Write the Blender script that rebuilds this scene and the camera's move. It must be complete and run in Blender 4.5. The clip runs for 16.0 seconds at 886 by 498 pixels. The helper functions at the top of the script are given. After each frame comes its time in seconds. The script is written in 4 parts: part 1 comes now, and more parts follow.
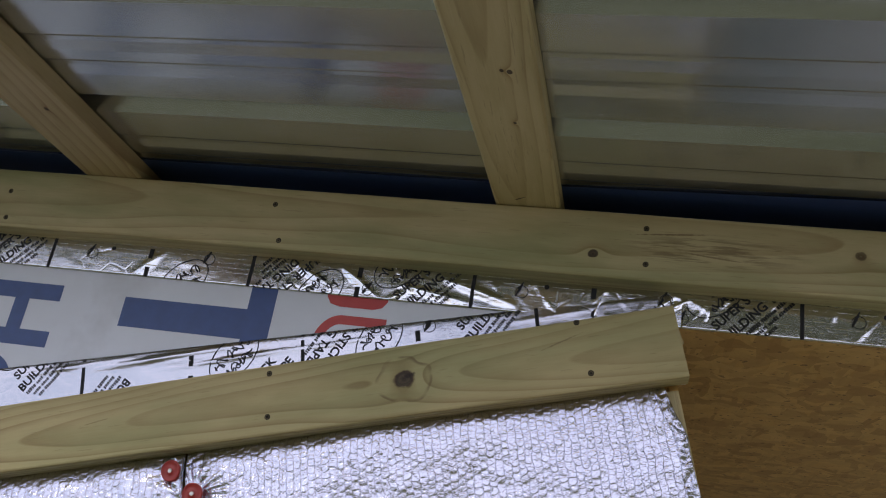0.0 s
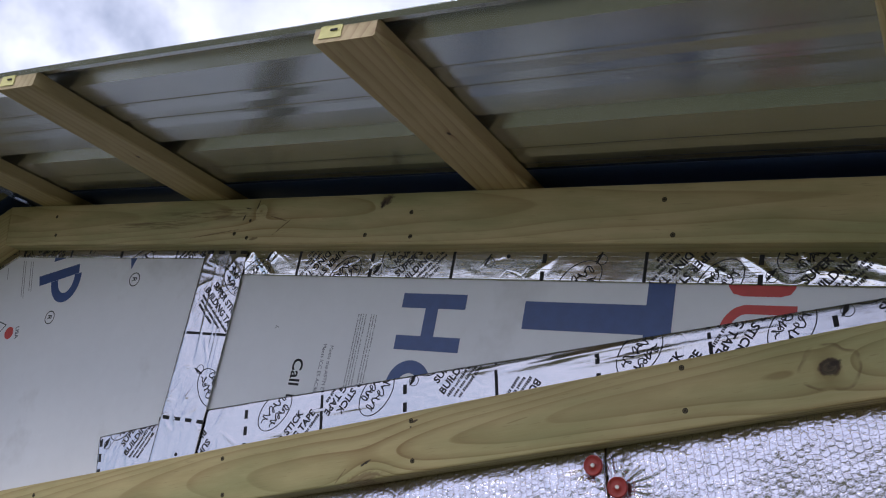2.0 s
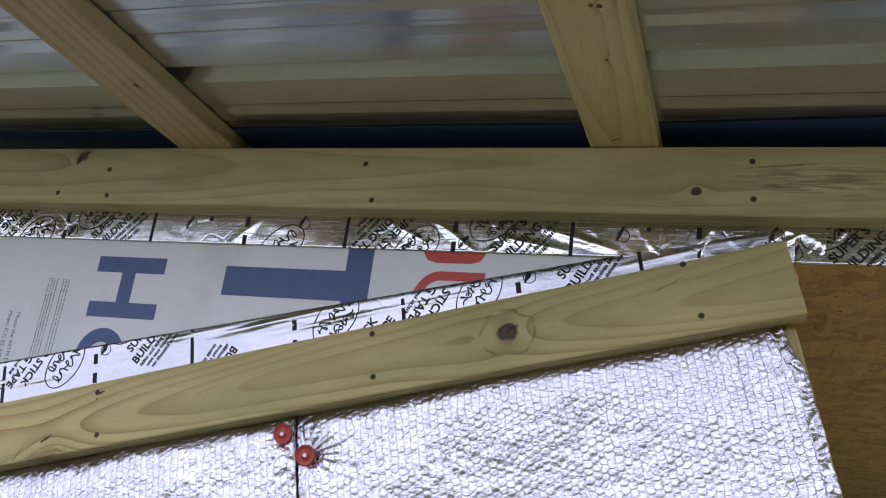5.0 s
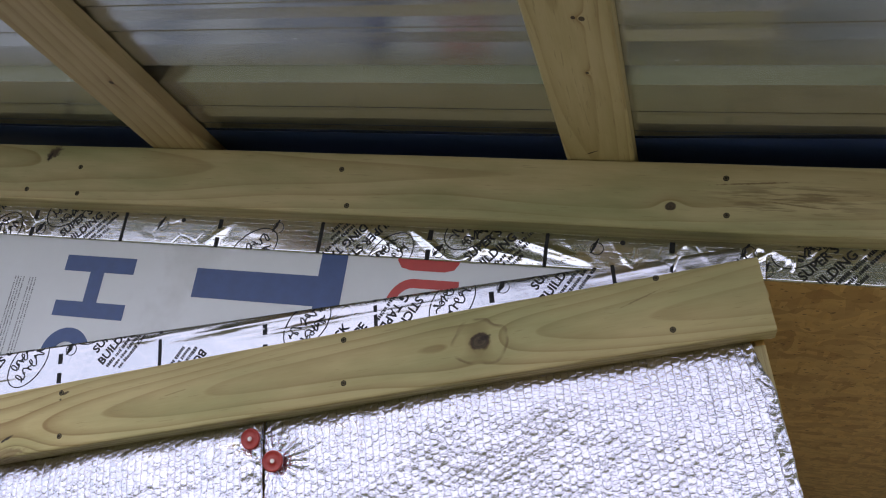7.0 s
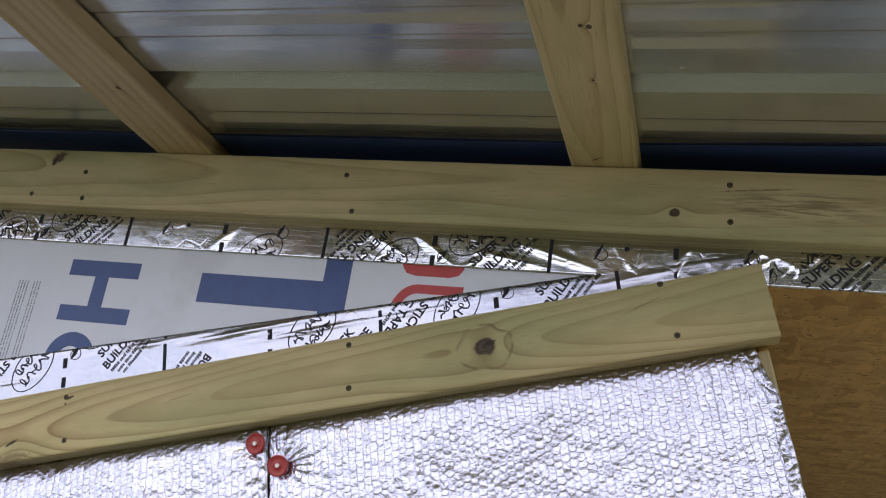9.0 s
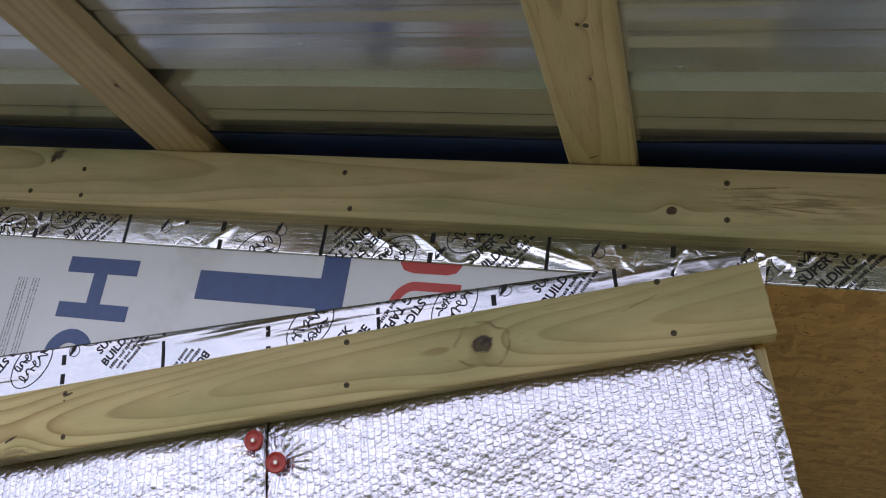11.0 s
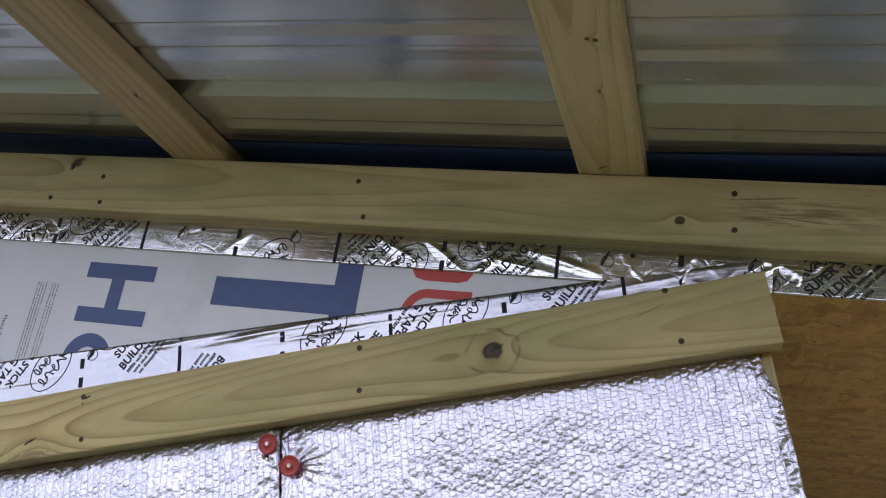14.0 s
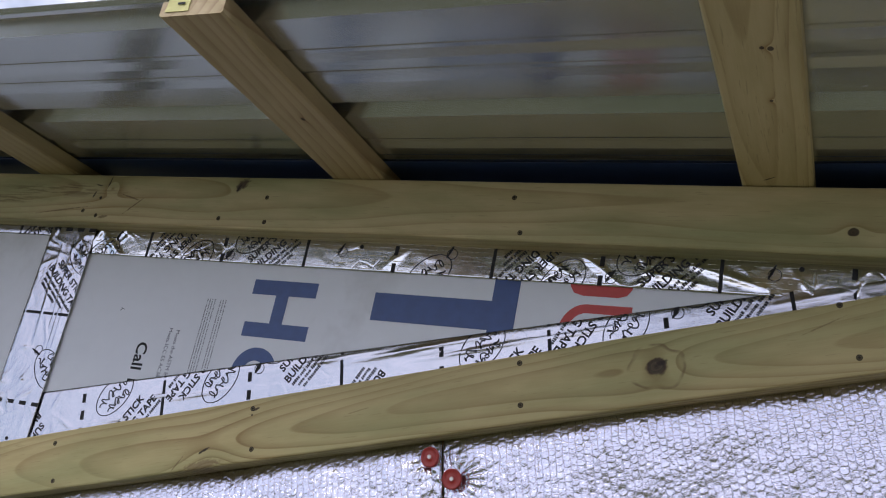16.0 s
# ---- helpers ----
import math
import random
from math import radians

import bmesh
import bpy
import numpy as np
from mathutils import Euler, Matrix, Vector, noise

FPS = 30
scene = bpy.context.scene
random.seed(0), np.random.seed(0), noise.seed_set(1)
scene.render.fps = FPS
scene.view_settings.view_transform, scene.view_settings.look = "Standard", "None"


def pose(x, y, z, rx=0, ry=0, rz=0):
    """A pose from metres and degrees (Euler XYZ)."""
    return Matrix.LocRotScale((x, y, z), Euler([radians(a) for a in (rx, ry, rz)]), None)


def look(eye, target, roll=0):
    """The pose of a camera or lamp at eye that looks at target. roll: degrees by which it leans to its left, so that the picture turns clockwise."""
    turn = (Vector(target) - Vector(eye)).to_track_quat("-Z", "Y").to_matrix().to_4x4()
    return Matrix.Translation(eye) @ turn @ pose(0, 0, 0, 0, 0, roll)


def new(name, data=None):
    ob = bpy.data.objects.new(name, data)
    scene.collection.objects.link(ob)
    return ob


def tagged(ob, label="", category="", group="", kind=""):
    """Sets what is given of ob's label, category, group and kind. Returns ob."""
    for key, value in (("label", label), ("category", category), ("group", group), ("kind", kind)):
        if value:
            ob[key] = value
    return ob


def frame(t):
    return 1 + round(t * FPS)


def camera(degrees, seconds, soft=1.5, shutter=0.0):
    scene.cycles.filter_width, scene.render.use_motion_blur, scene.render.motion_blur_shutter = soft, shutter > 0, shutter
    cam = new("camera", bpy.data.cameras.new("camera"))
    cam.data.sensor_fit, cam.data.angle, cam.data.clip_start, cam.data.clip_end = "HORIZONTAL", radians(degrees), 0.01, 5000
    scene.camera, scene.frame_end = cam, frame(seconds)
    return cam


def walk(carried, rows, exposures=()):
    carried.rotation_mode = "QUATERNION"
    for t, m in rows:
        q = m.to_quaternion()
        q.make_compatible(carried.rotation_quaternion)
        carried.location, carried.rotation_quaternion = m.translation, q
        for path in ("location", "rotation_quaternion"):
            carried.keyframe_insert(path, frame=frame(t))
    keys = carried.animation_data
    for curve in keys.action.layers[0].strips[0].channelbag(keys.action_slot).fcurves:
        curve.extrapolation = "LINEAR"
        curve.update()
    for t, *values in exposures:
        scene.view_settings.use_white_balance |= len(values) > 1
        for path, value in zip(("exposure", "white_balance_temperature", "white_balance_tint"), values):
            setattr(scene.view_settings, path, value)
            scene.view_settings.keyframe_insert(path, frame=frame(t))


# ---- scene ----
# The camera's own exposure and white balance: darker and cooler while the bright sky is in view
EXPOSURES = [(0, 0.71, 6400), (1, 0.74, 6340), (1.5, 0.61, 6300), (2, 0.52, 6240), (2.5, 0.54, 6230), (3, 0.64, 6230), (4, 0.93, 6330), (5, 1.07, 6440), (9, 1.11, 6520), (12, 1.06, 6500), (14, 0.98, 6460), (14.5, 0.85, 6420), (15, 0.54, 6380), (15.5, 0.61, 6340), (16, 0.69, 6320)]
cam = camera(51.7, 16.0, soft=1.1)
PATH = [
    (0, (0.708, -1.109, 1.718), (0.476, 0.704, 2.529), -6.2),
    (0.5, (0.681, -1.121, 1.721), (0.391, 0.686, 2.527), -6.0),
    (1, (0.641, -1.128, 1.716), (0.191, 0.638, 2.539), -4.5),
    (1.5, (0.597, -1.153, 1.72), (-0.069, 0.537, 2.557), -3.3),
    (2, (0.592, -1.169, 1.725), (-0.247, 0.438, 2.57), -2.9),
    (2.5, (0.593, -1.167, 1.724), (-0.3, 0.416, 2.558), -2.5),
    (3, (0.609, -1.146, 1.72), (-0.283, 0.446, 2.537), -2.7),
    (3.5, (0.635, -1.122, 1.721), (-0.187, 0.517, 2.519), -3.6),
    (4, (0.667, -1.103, 1.727), (0.02, 0.623, 2.502), -5.7),
    (4.5, (0.684, -1.091, 1.725), (0.2, 0.699, 2.476), -7.3),
    (5, (0.697, -1.089, 1.726), (0.255, 0.716, 2.466), -7.4),
    (7.5, (0.685, -1.088, 1.723), (0.324, 0.727, 2.481), -6.7),
    (8, (0.683, -1.086, 1.72), (0.324, 0.729, 2.481), -6.8),
    (8.5, (0.688, -1.088, 1.725), (0.327, 0.726, 2.486), -6.7),
    (9, (0.679, -1.096, 1.724), (0.318, 0.717, 2.487), -6.6),
    (11.5, (0.683, -1.101, 1.725), (0.32, 0.716, 2.478), -6.5),
    (12, (0.681, -1.106, 1.724), (0.317, 0.709, 2.48), -6.4),
    (12.5, (0.681, -1.109, 1.721), (0.311, 0.705, 2.479), -6.4),
    (13, (0.681, -1.112, 1.721), (0.305, 0.702, 2.475), -6.3),
    (13.5, (0.685, -1.116, 1.724), (0.303, 0.696, 2.479), -6.2),
    (14, (0.686, -1.119, 1.72), (0.303, 0.688, 2.488), -6.0),
    (14.5, (0.682, -1.128, 1.724), (0.291, 0.673, 2.501), -5.9),
    (15, (0.669, -1.144, 1.729), (0.241, 0.634, 2.538), -5.4),
    (15.5, (0.653, -1.14, 1.723), (0.161, 0.613, 2.55), -4.6),
    (16, (0.639, -1.141, 1.717), (0.016, 0.571, 2.541), -3.3),
]
walk(cam, [(t, look(eye, target, roll)) for t, eye, target, roll in PATH], exposures=[(t, stops, kelvin, 14) for t, stops, kelvin in EXPOSURES])

# ---- light ----
world = bpy.data.worlds.new("overcast_sky")
scene.world = world
world.use_nodes = True
wn, wl = world.node_tree.nodes, world.node_tree.links
wn.clear()
SUN_EL, SUN_AZ = radians(52), radians(205)
sky = wn.new("ShaderNodeTexSky")
sky.sky_type, sky.sun_disc = "NISHITA", False
sky.sun_elevation, sky.sun_rotation = SUN_EL, SUN_AZ
w_coord = wn.new("ShaderNodeTexCoord")
w_noise = wn.new("ShaderNodeTexNoise")
w_noise.inputs["Scale"].default_value, w_noise.inputs["Detail"].default_value = 3.2, 6.0
w_ramp = wn.new("ShaderNodeValToRGB")
w_ramp.color_ramp.elements[0].position, w_ramp.color_ramp.elements[1].position = 0.36, 0.50
w_noise2 = wn.new("ShaderNodeTexNoise")
w_noise2.inputs["Scale"].default_value, w_noise2.inputs["Detail"].default_value = 5.5, 5.0
w_cloud = wn.new("ShaderNodeValToRGB")
w_cloud.color_ramp.elements[0].position, w_cloud.color_ramp.elements[1].position = 0.35, 0.62
w_cloud.color_ramp.elements[0].color = (5.9, 6.3, 7.9, 1)
w_cloud.color_ramp.elements[1].color = (11.2, 11.55, 13.2, 1)
w_mix = wn.new("ShaderNodeMix")
w_mix.data_type = "RGBA"
w_bg = wn.new("ShaderNodeBackground")
w_bg.inputs["Strength"].default_value = 0.085
w_out = wn.new("ShaderNodeOutputWorld")
wl.new(w_coord.outputs["Generated"], w_noise.inputs["Vector"])
wl.new(w_coord.outputs["Generated"], w_noise2.inputs["Vector"])
wl.new(w_noise.outputs["Fac"], w_ramp.inputs["Fac"])
wl.new(w_noise2.outputs["Fac"], w_cloud.inputs["Fac"])
wl.new(w_ramp.outputs["Color"], w_mix.inputs["Factor"])
wl.new(sky.outputs["Color"], w_mix.inputs["A"])
wl.new(w_cloud.outputs["Color"], w_mix.inputs["B"])
wl.new(w_mix.outputs["Result"], w_bg.inputs["Color"])
wl.new(w_bg.outputs["Background"], w_out.inputs["Surface"])

sun = new("sun", bpy.data.lights.new("sun", "SUN"))
sun.data.energy, sun.data.angle, sun.data.color = 1.0, radians(25), (1.0, 0.96, 0.9)
sun_way = Vector((math.sin(SUN_AZ) * math.cos(SUN_EL), math.cos(SUN_AZ) * math.cos(SUN_EL), math.sin(SUN_EL)))
sun.matrix_world = look(sun_way * 20, (0, 0, 0))


# ---- materials ----
class Nodes:
    """A small builder for node materials."""

    def __init__(self, name):
        self.mat = bpy.data.materials.new(name)
        self.mat.use_nodes = True
        self.tree = self.mat.node_tree
        self.bsdf = self.tree.nodes["Principled BSDF"]

    def put(self, socket, value):
        if hasattr(value, "is_output"):
            self.tree.links.new(value, socket)
        elif value is not None:
            socket.default_value = value

    def math(self, op, a, b=None, c=None):
        n = self.tree.nodes.new("ShaderNodeMath")
        n.operation = op
        for i, v in enumerate((a, b, c)):
            self.put(n.inputs[i], v)
        return n.outputs[0]

    def vec(self, op, a, b=None):
        n = self.tree.nodes.new("ShaderNodeVectorMath")
        n.operation = op
        self.put(n.inputs[0], a)
        if op == "SCALE":
            self.put(n.inputs["Scale"], b)
        else:
            self.put(n.inputs[1], b)
        return n.outputs["Value"] if op in ("LENGTH", "DISTANCE", "DOT_PRODUCT") else n.outputs["Vector"]

    def coord(self, kind="Object"):
        return self.tree.nodes.new("ShaderNodeTexCoord").outputs[kind]

    def split(self, v):
        n = self.tree.nodes.new("ShaderNodeSeparateXYZ")
        self.put(n.inputs[0], v)
        return n.outputs

    def join(self, x, y, z):
        n = self.tree.nodes.new("ShaderNodeCombineXYZ")
        for i, v in enumerate((x, y, z)):
            self.put(n.inputs[i], v)
        return n.outputs[0]

    def mapped(self, v, scale=(1, 1, 1), rot=(0, 0, 0)):
        n = self.tree.nodes.new("ShaderNodeMapping")
        self.put(n.inputs["Vector"], v)
        n.inputs["Scale"].default_value = scale
        n.inputs["Rotation"].default_value = [radians(a) for a in rot]
        return n.outputs[0]

    def noise(self, v, scale, detail=3.0, rough=0.55, kind="Fac", distort=0.0):
        n = self.tree.nodes.new("ShaderNodeTexNoise")
        self.put(n.inputs["Vector"], v)
        n.inputs["Scale"].default_value, n.inputs["Detail"].default_value = scale, detail
        n.inputs["Roughness"].default_value, n.inputs["Distortion"].default_value = rough, distort
        return n.outputs[kind]

    def cells(self, v, scale, kind="Color", feature="F1", rand=1.0):
        n = self.tree.nodes.new("ShaderNodeTexVoronoi")
        n.feature = feature
        self.put(n.inputs["Vector"], v)
        n.inputs["Scale"].default_value = scale
        n.inputs["Randomness"].default_value = rand
        return n.outputs[kind]

    def ramp(self, fac, *stops):
        n = self.tree.nodes.new("ShaderNodeValToRGB")
        self.put(n.inputs[0], fac)
        e = n.color_ramp.elements
        while len(e) < len(stops):
            e.new(0.5)
        for k, (p, c) in zip(e, stops):
            k.position = p
            k.color = (*c, 1) if not isinstance(c, (int, float)) else (c, c, c, 1)
        return n.outputs[0]

    def mix(self, fac, a, b, how="MIX"):
        n = self.tree.nodes.new("ShaderNodeMix")
        n.data_type, n.blend_type = "RGBA", how
        self.put(n.inputs["Factor"], fac)
        for s, v in (("A", a), ("B", b)):
            self.put(n.inputs[s], (*v, 1) if isinstance(v, tuple) else v)
        return n.outputs["Result"]

    def bump(self, height, strength, distance=0.001, after=None):
        n = self.tree.nodes.new("ShaderNodeBump")
        n.inputs["Strength"].default_value, n.inputs["Distance"].default_value = strength, distance
        self.put(n.inputs["Height"], height)
        if after is not None:
            self.put(n.inputs["Normal"], after)
        return n.outputs[0]

    def done(self, colour=None, rough=None, metal=None, normal=None, spec=None):
        b = self.bsdf.inputs
        for key, v in (("Base Color", colour), ("Roughness", rough), ("Metallic", metal), ("Normal", normal), ("Specular IOR Level", spec)):
            if v is not None:
                self.put(b[key], (*v, 1) if isinstance(v, tuple) else v)
        return self.mat


def wood(name, light, dark, pith=(0.03, -0.11), rings=330.0, knots=(), green=0.35, seed=0.0, stains=(), taper=0.03, drift_by=0.035, marks=()):
    """Sawn pine in the board's own coordinates: x along it, z across its face. knots: (x, z, radius, darkness); marks: (x, z, half length, half width, angle, strength, colour)."""
    n = Nodes(name)
    co = n.coord()
    x, y, z = n.split(n.vec("ADD", co, (0, 0, 0)))
    wob = n.noise(n.join(n.math("MULTIPLY_ADD", x, 1.25, seed), n.math("MULTIPLY", y, 6.0), n.math("MULTIPLY", z, 6.0)), 1.0, 2.0)
    drift = n.math("MULTIPLY_ADD", wob, 2 * drift_by, -drift_by)
    yy = n.math("ADD", y, pith[0])
    zz = n.math("ADD", n.math("ADD", z, pith[1]), drift)
    rad = n.math("SQRT", n.math("ADD", n.math("MULTIPLY", yy, yy), n.math("MULTIPLY", zz, zz)))
    rad = n.math("MULTIPLY_ADD", x, taper, n.math("MULTIPLY_ADD", n.noise(n.mapped(co, (1.1, 4, 5)), 1.0, 2.0), drift_by, rad))
    dark_knot = near_knot = heart = collar = None
    for kx, kz, kr, *depth in knots:
        depth = depth[0] if depth else 1.0
        dx = n.math("MULTIPLY", n.math("SUBTRACT", x, kx), 0.8)
        dz = n.math("SUBTRACT", z, kz)
        dist = n.math("SQRT", n.math("ADD", n.math("MULTIPLY", dx, dx), n.math("MULTIPLY", dz, dz)))
        swell = n.math("MULTIPLY", n.math("EXPONENT", n.math("MULTIPLY", dist, -0.75 / kr)), 1.7 * kr)
        rad = n.math("ADD", rad, swell)
        rag = n.math("MULTIPLY_ADD", n.noise(co, 65.0, 2.0), kr * 0.9, kr * -0.45)
        sway = n.math("MULTIPLY_ADD", n.noise(co, 28.0, 1.0), kr * 1.4, kr * -0.7)
        spot = n.math("MINIMUM", 1.0, n.math("MAXIMUM", 0.0, n.math("MULTIPLY", n.math("SUBTRACT", kr, n.math("ADD", dist, rag)), 5.0 / kr)))
        spot = n.math("MULTIPLY", spot, depth)
        dark_knot = spot if dark_knot is None else n.math("MAXIMUM", dark_knot, spot)
        halo = n.math("EXPONENT", n.math("MULTIPLY", dist, -0.33 / kr))
        near_knot = halo if near_knot is None else n.math("MAXIMUM", near_knot, halo)
        round_it = n.ramp(n.math("DIVIDE", n.math("ADD", dist, sway), 4.0 * kr), (0.52, 0.0), (0.58, depth if kr > 0.009 else 0.0), (0.60, depth if kr > 0.009 else 0.0), (0.63, 0.0))
        collar = round_it if collar is None else n.math("MAXIMUM", collar, round_it)
        turn = n.math("FRACT", n.math("MULTIPLY", n.math("ADD", dist, rag), 2.2 / kr))
        heart = turn if heart is None else n.math("ADD", n.math("MULTIPLY", heart, n.math("SUBTRACT", 1.0, spot)), n.math("MULTIPLY", turn, spot))
    phase = n.math("FRACT", n.math("MULTIPLY", rad, rings))
    late = n.ramp(phase, (0.0, 0.0), (0.45, 0.06), (0.80, 0.62), (0.90, 1.0), (0.955, 0.95), (1.0, 0.0))
    fibre = n.noise(n.mapped(co, (14, 420, 420)), 1.0, 4.0, 0.65)
    blotch = n.noise(n.mapped(co, (2.2, 9, 9)), 1.0, 3.0)
    strong = n.math("MULTIPLY", late, n.math("MULTIPLY_ADD", blotch, 1.15, -0.08))
    if near_knot is not None:
        strong = n.math("ADD", strong, n.math("MULTIPLY", n.math("MULTIPLY", late, near_knot), 1.1))
    colour = n.mix(n.math("MINIMUM", strong, 1.0), light, dark)
    colour = n.mix(n.math("MULTIPLY", n.ramp(n.noise(n.mapped(co, (3.1, 14, 14)), 1.0, 4.0), (0.42, 0.0), (0.7, 1.0)), green), colour, (0.25, 0.285, 0.115))
    colour = n.mix(n.math("MULTIPLY_ADD", fibre, 0.5, -0.1), colour, n.mix(1.0, colour, (0.72, 0.68, 0.6), "MULTIPLY"))
    mottle = n.ramp(n.noise(n.mapped(co, (7, 34, 34), (0, 0, 0)), 1.0, 5.0, 0.62), (0.40, 0.0), (0.68, 1.0))
    colour = n.mix(n.math("MULTIPLY", mottle, 0.5), colour, n.mix(1.0, colour, (0.74, 0.72, 0.62), "MULTIPLY"))
    flecks = n.ramp(n.noise(n.mapped(co, (26, 380, 380)), 1.0, 2.0), (0.64, 0.0), (0.70, 1.0))
    colour = n.mix(n.math("MULTIPLY", flecks, 0.27), colour, (0.16, 0.11, 0.05))
    for sx, sz, lx, lz in stains:
        ex = n.math("DIVIDE", n.math("SUBTRACT", x, sx), lx)
        ez = n.math("DIVIDE", n.math("SUBTRACT", z, sz), lz)
        inside = n.math("SUBTRACT", 1.0, n.math("SQRT", n.math("ADD", n.math("MULTIPLY", ex, ex), n.math("MULTIPLY", ez, ez))))
        streak = n.noise(n.mapped(co, (13, 190, 190)), 1.0, 3.0, 0.7)
        mark = n.math("MULTIPLY", n.ramp(inside, (0.0, 0.0), (0.5, 1.0)), n.ramp(streak, (0.47, 0.0), (0.56, 1.0)))
        colour = n.mix(n.math("MULTIPLY", mark, 0.55), colour, (0.12, 0.075, 0.03))
    if dark_knot is not None:
        colour = n.mix(n.math("MULTIPLY", collar, n.ramp(n.noise(co, 38.0, 2.0), (0.36, 0.0), (0.58, 0.75))), colour, (0.15, 0.10, 0.04))
        colour = n.mix(n.math("MULTIPLY", dark_knot, 0.9), colour, n.mix(n.math("MULTIPLY", heart, n.noise(co, 260.0, 3.0)), (0.010, 0.005, 0.003), (0.09, 0.042, 0.024)))
    for mx, mz, half, thin, angle, strength, ink in marks:
        c, k = math.cos(radians(angle)), math.sin(radians(angle))
        ex, ez = n.math("SUBTRACT", x, mx), n.math("SUBTRACT", z, mz)
        ea = n.math("DIVIDE", n.math("ADD", n.math("MULTIPLY", ex, c), n.math("MULTIPLY", ez, k)), half)
        eb = n.math("DIVIDE", n.math("SUBTRACT", n.math("MULTIPLY", ez, c), n.math("MULTIPLY", ex, k)), thin)
        away = n.math("SQRT", n.math("ADD", n.math("MULTIPLY", ea, ea), n.math("MULTIPLY", eb, eb)))
        ragged = n.math("ADD", away, n.math("MULTIPLY_ADD", n.noise(co, 170.0, 3.0), 1.6, -0.8))
        colour = n.mix(n.math("MULTIPLY", n.ramp(ragged, (0.55, 1.0), (1.0, 0.0)), strength), colour, ink)
    height = n.math("ADD", n.math("MULTIPLY", fibre, 0.6), n.math("MULTIPLY", late, 0.5))
    return n.done(colour, n.math("MULTIPLY_ADD", fibre, 0.2, 0.52), 0.0, n.bump(height, 0.35, 0.0006), 0.35)


PINE, LATE = (0.57, 0.47, 0.25), (0.36, 0.25, 0.11)
PINE_D, LATE_D = (0.46, 0.37, 0.21), (0.295, 0.20, 0.10)


def metal_sheet_material():
    n = Nodes("galvanised_steel")
    co = n.coord()
    spangle = n.noise(n.mapped(co, (70, 150, 70)), 1.0, 3.0)
    streak = n.noise(n.mapped(co, (0.7, 60, 45)), 1.0, 3.0, 0.55)
    cloudy = n.noise(co, 5.0, 4.0)
    grey = n.math("MULTIPLY_ADD", n.math("SUBTRACT", cloudy, 0.5), 0.14, n.math("MULTIPLY_ADD", spangle, 0.05, n.math("MULTIPLY_ADD", streak, 0.12, 0.565)))
    colour = n.join(n.math("MULTIPLY", grey, 0.955), n.math("MULTIPLY", grey, 1.0), n.math("MULTIPLY", grey, 1.045))
    rough = n.math("ADD", n.math("MULTIPLY_ADD", cloudy, 0.10, 0.12), n.math("MULTIPLY_ADD", streak, 0.08, n.math("MULTIPLY", spangle, 0.05)))
    ripple = n.noise(n.mapped(co, (2.2, 13, 13)), 1.0, 2.0)
    return n.done(colour, rough, 0.94, n.bump(ripple, 0.10, 0.002))


def osb_material():
    """Strand board; its face lies in the object's own x and z."""
    n = Nodes("oriented_strand_board")
    co = n.coord()
    flat = n.join(n.split(co)[0], n.math("MULTIPLY", n.split(co)[2], 0.36), 0.0)
    warp = n.vec("ADD", flat, n.vec("SCALE", n.noise(flat, 24.0, 2.0, kind="Color"), 0.02))
    colour = n.ramp(n.split(n.cells(n.mapped(warp, (30, 75, 1), (0, 0, 9)), 1.0))[0], (0.0, (0.60, 0.35, 0.105)), (0.5, (0.68, 0.405, 0.124)), (1.0, (0.73, 0.45, 0.145)))
    for k, (sx, sy, turn) in enumerate(((95, 30, 22), (34, 100, -31), (80, 40, 64), (30, 110, 14), (26, 90, -8))):
        c = n.split(n.cells(n.mapped(warp, (sx, sy, 1), (0, 0, turn)), 1.0))
        colour = n.mix(n.ramp(c[1], (0.64, 0.0), (0.67, 0.7)), colour, n.ramp(c[0], (0, (0.42, 0.235, 0.065)), (1, (0.78, 0.50, 0.175))))
    grain = n.noise(n.mapped(warp, (60, 170, 1), (0, 0, 10)), 1.0, 3.0)
    colour = n.mix(n.math("MULTIPLY", grain, 0.45), colour, n.mix(1.0, colour, (0.66, 0.6, 0.48), "MULTIPLY"))
    patch = n.noise(flat, 9.0, 4.0)
    colour = n.mix(n.math("MULTIPLY", patch, 0.45), colour, n.mix(1.0, colour, (0.72, 0.68, 0.6), "MULTIPLY"))
    for sc, turn in (((70, 190, 1), 4), ((95, 230, 1), -22)):
        chip = n.ramp(n.noise(n.mapped(flat, sc, (0, 0, turn)), 1.0, 1.0), (0.685, 0.0), (0.725, 1.0))
        colour = n.mix(n.math("MULTIPLY", chip, 0.65), colour, (0.085, 0.042, 0.014))
    height = n.math("ADD", n.split(n.cells(n.mapped(warp, (34, 100, 1), (0, 0, -31)), 1.0))[2], grain)
    return n.done(colour, 0.62, 0.0, n.bump(height, 0.35, 0.0008), 0.3)


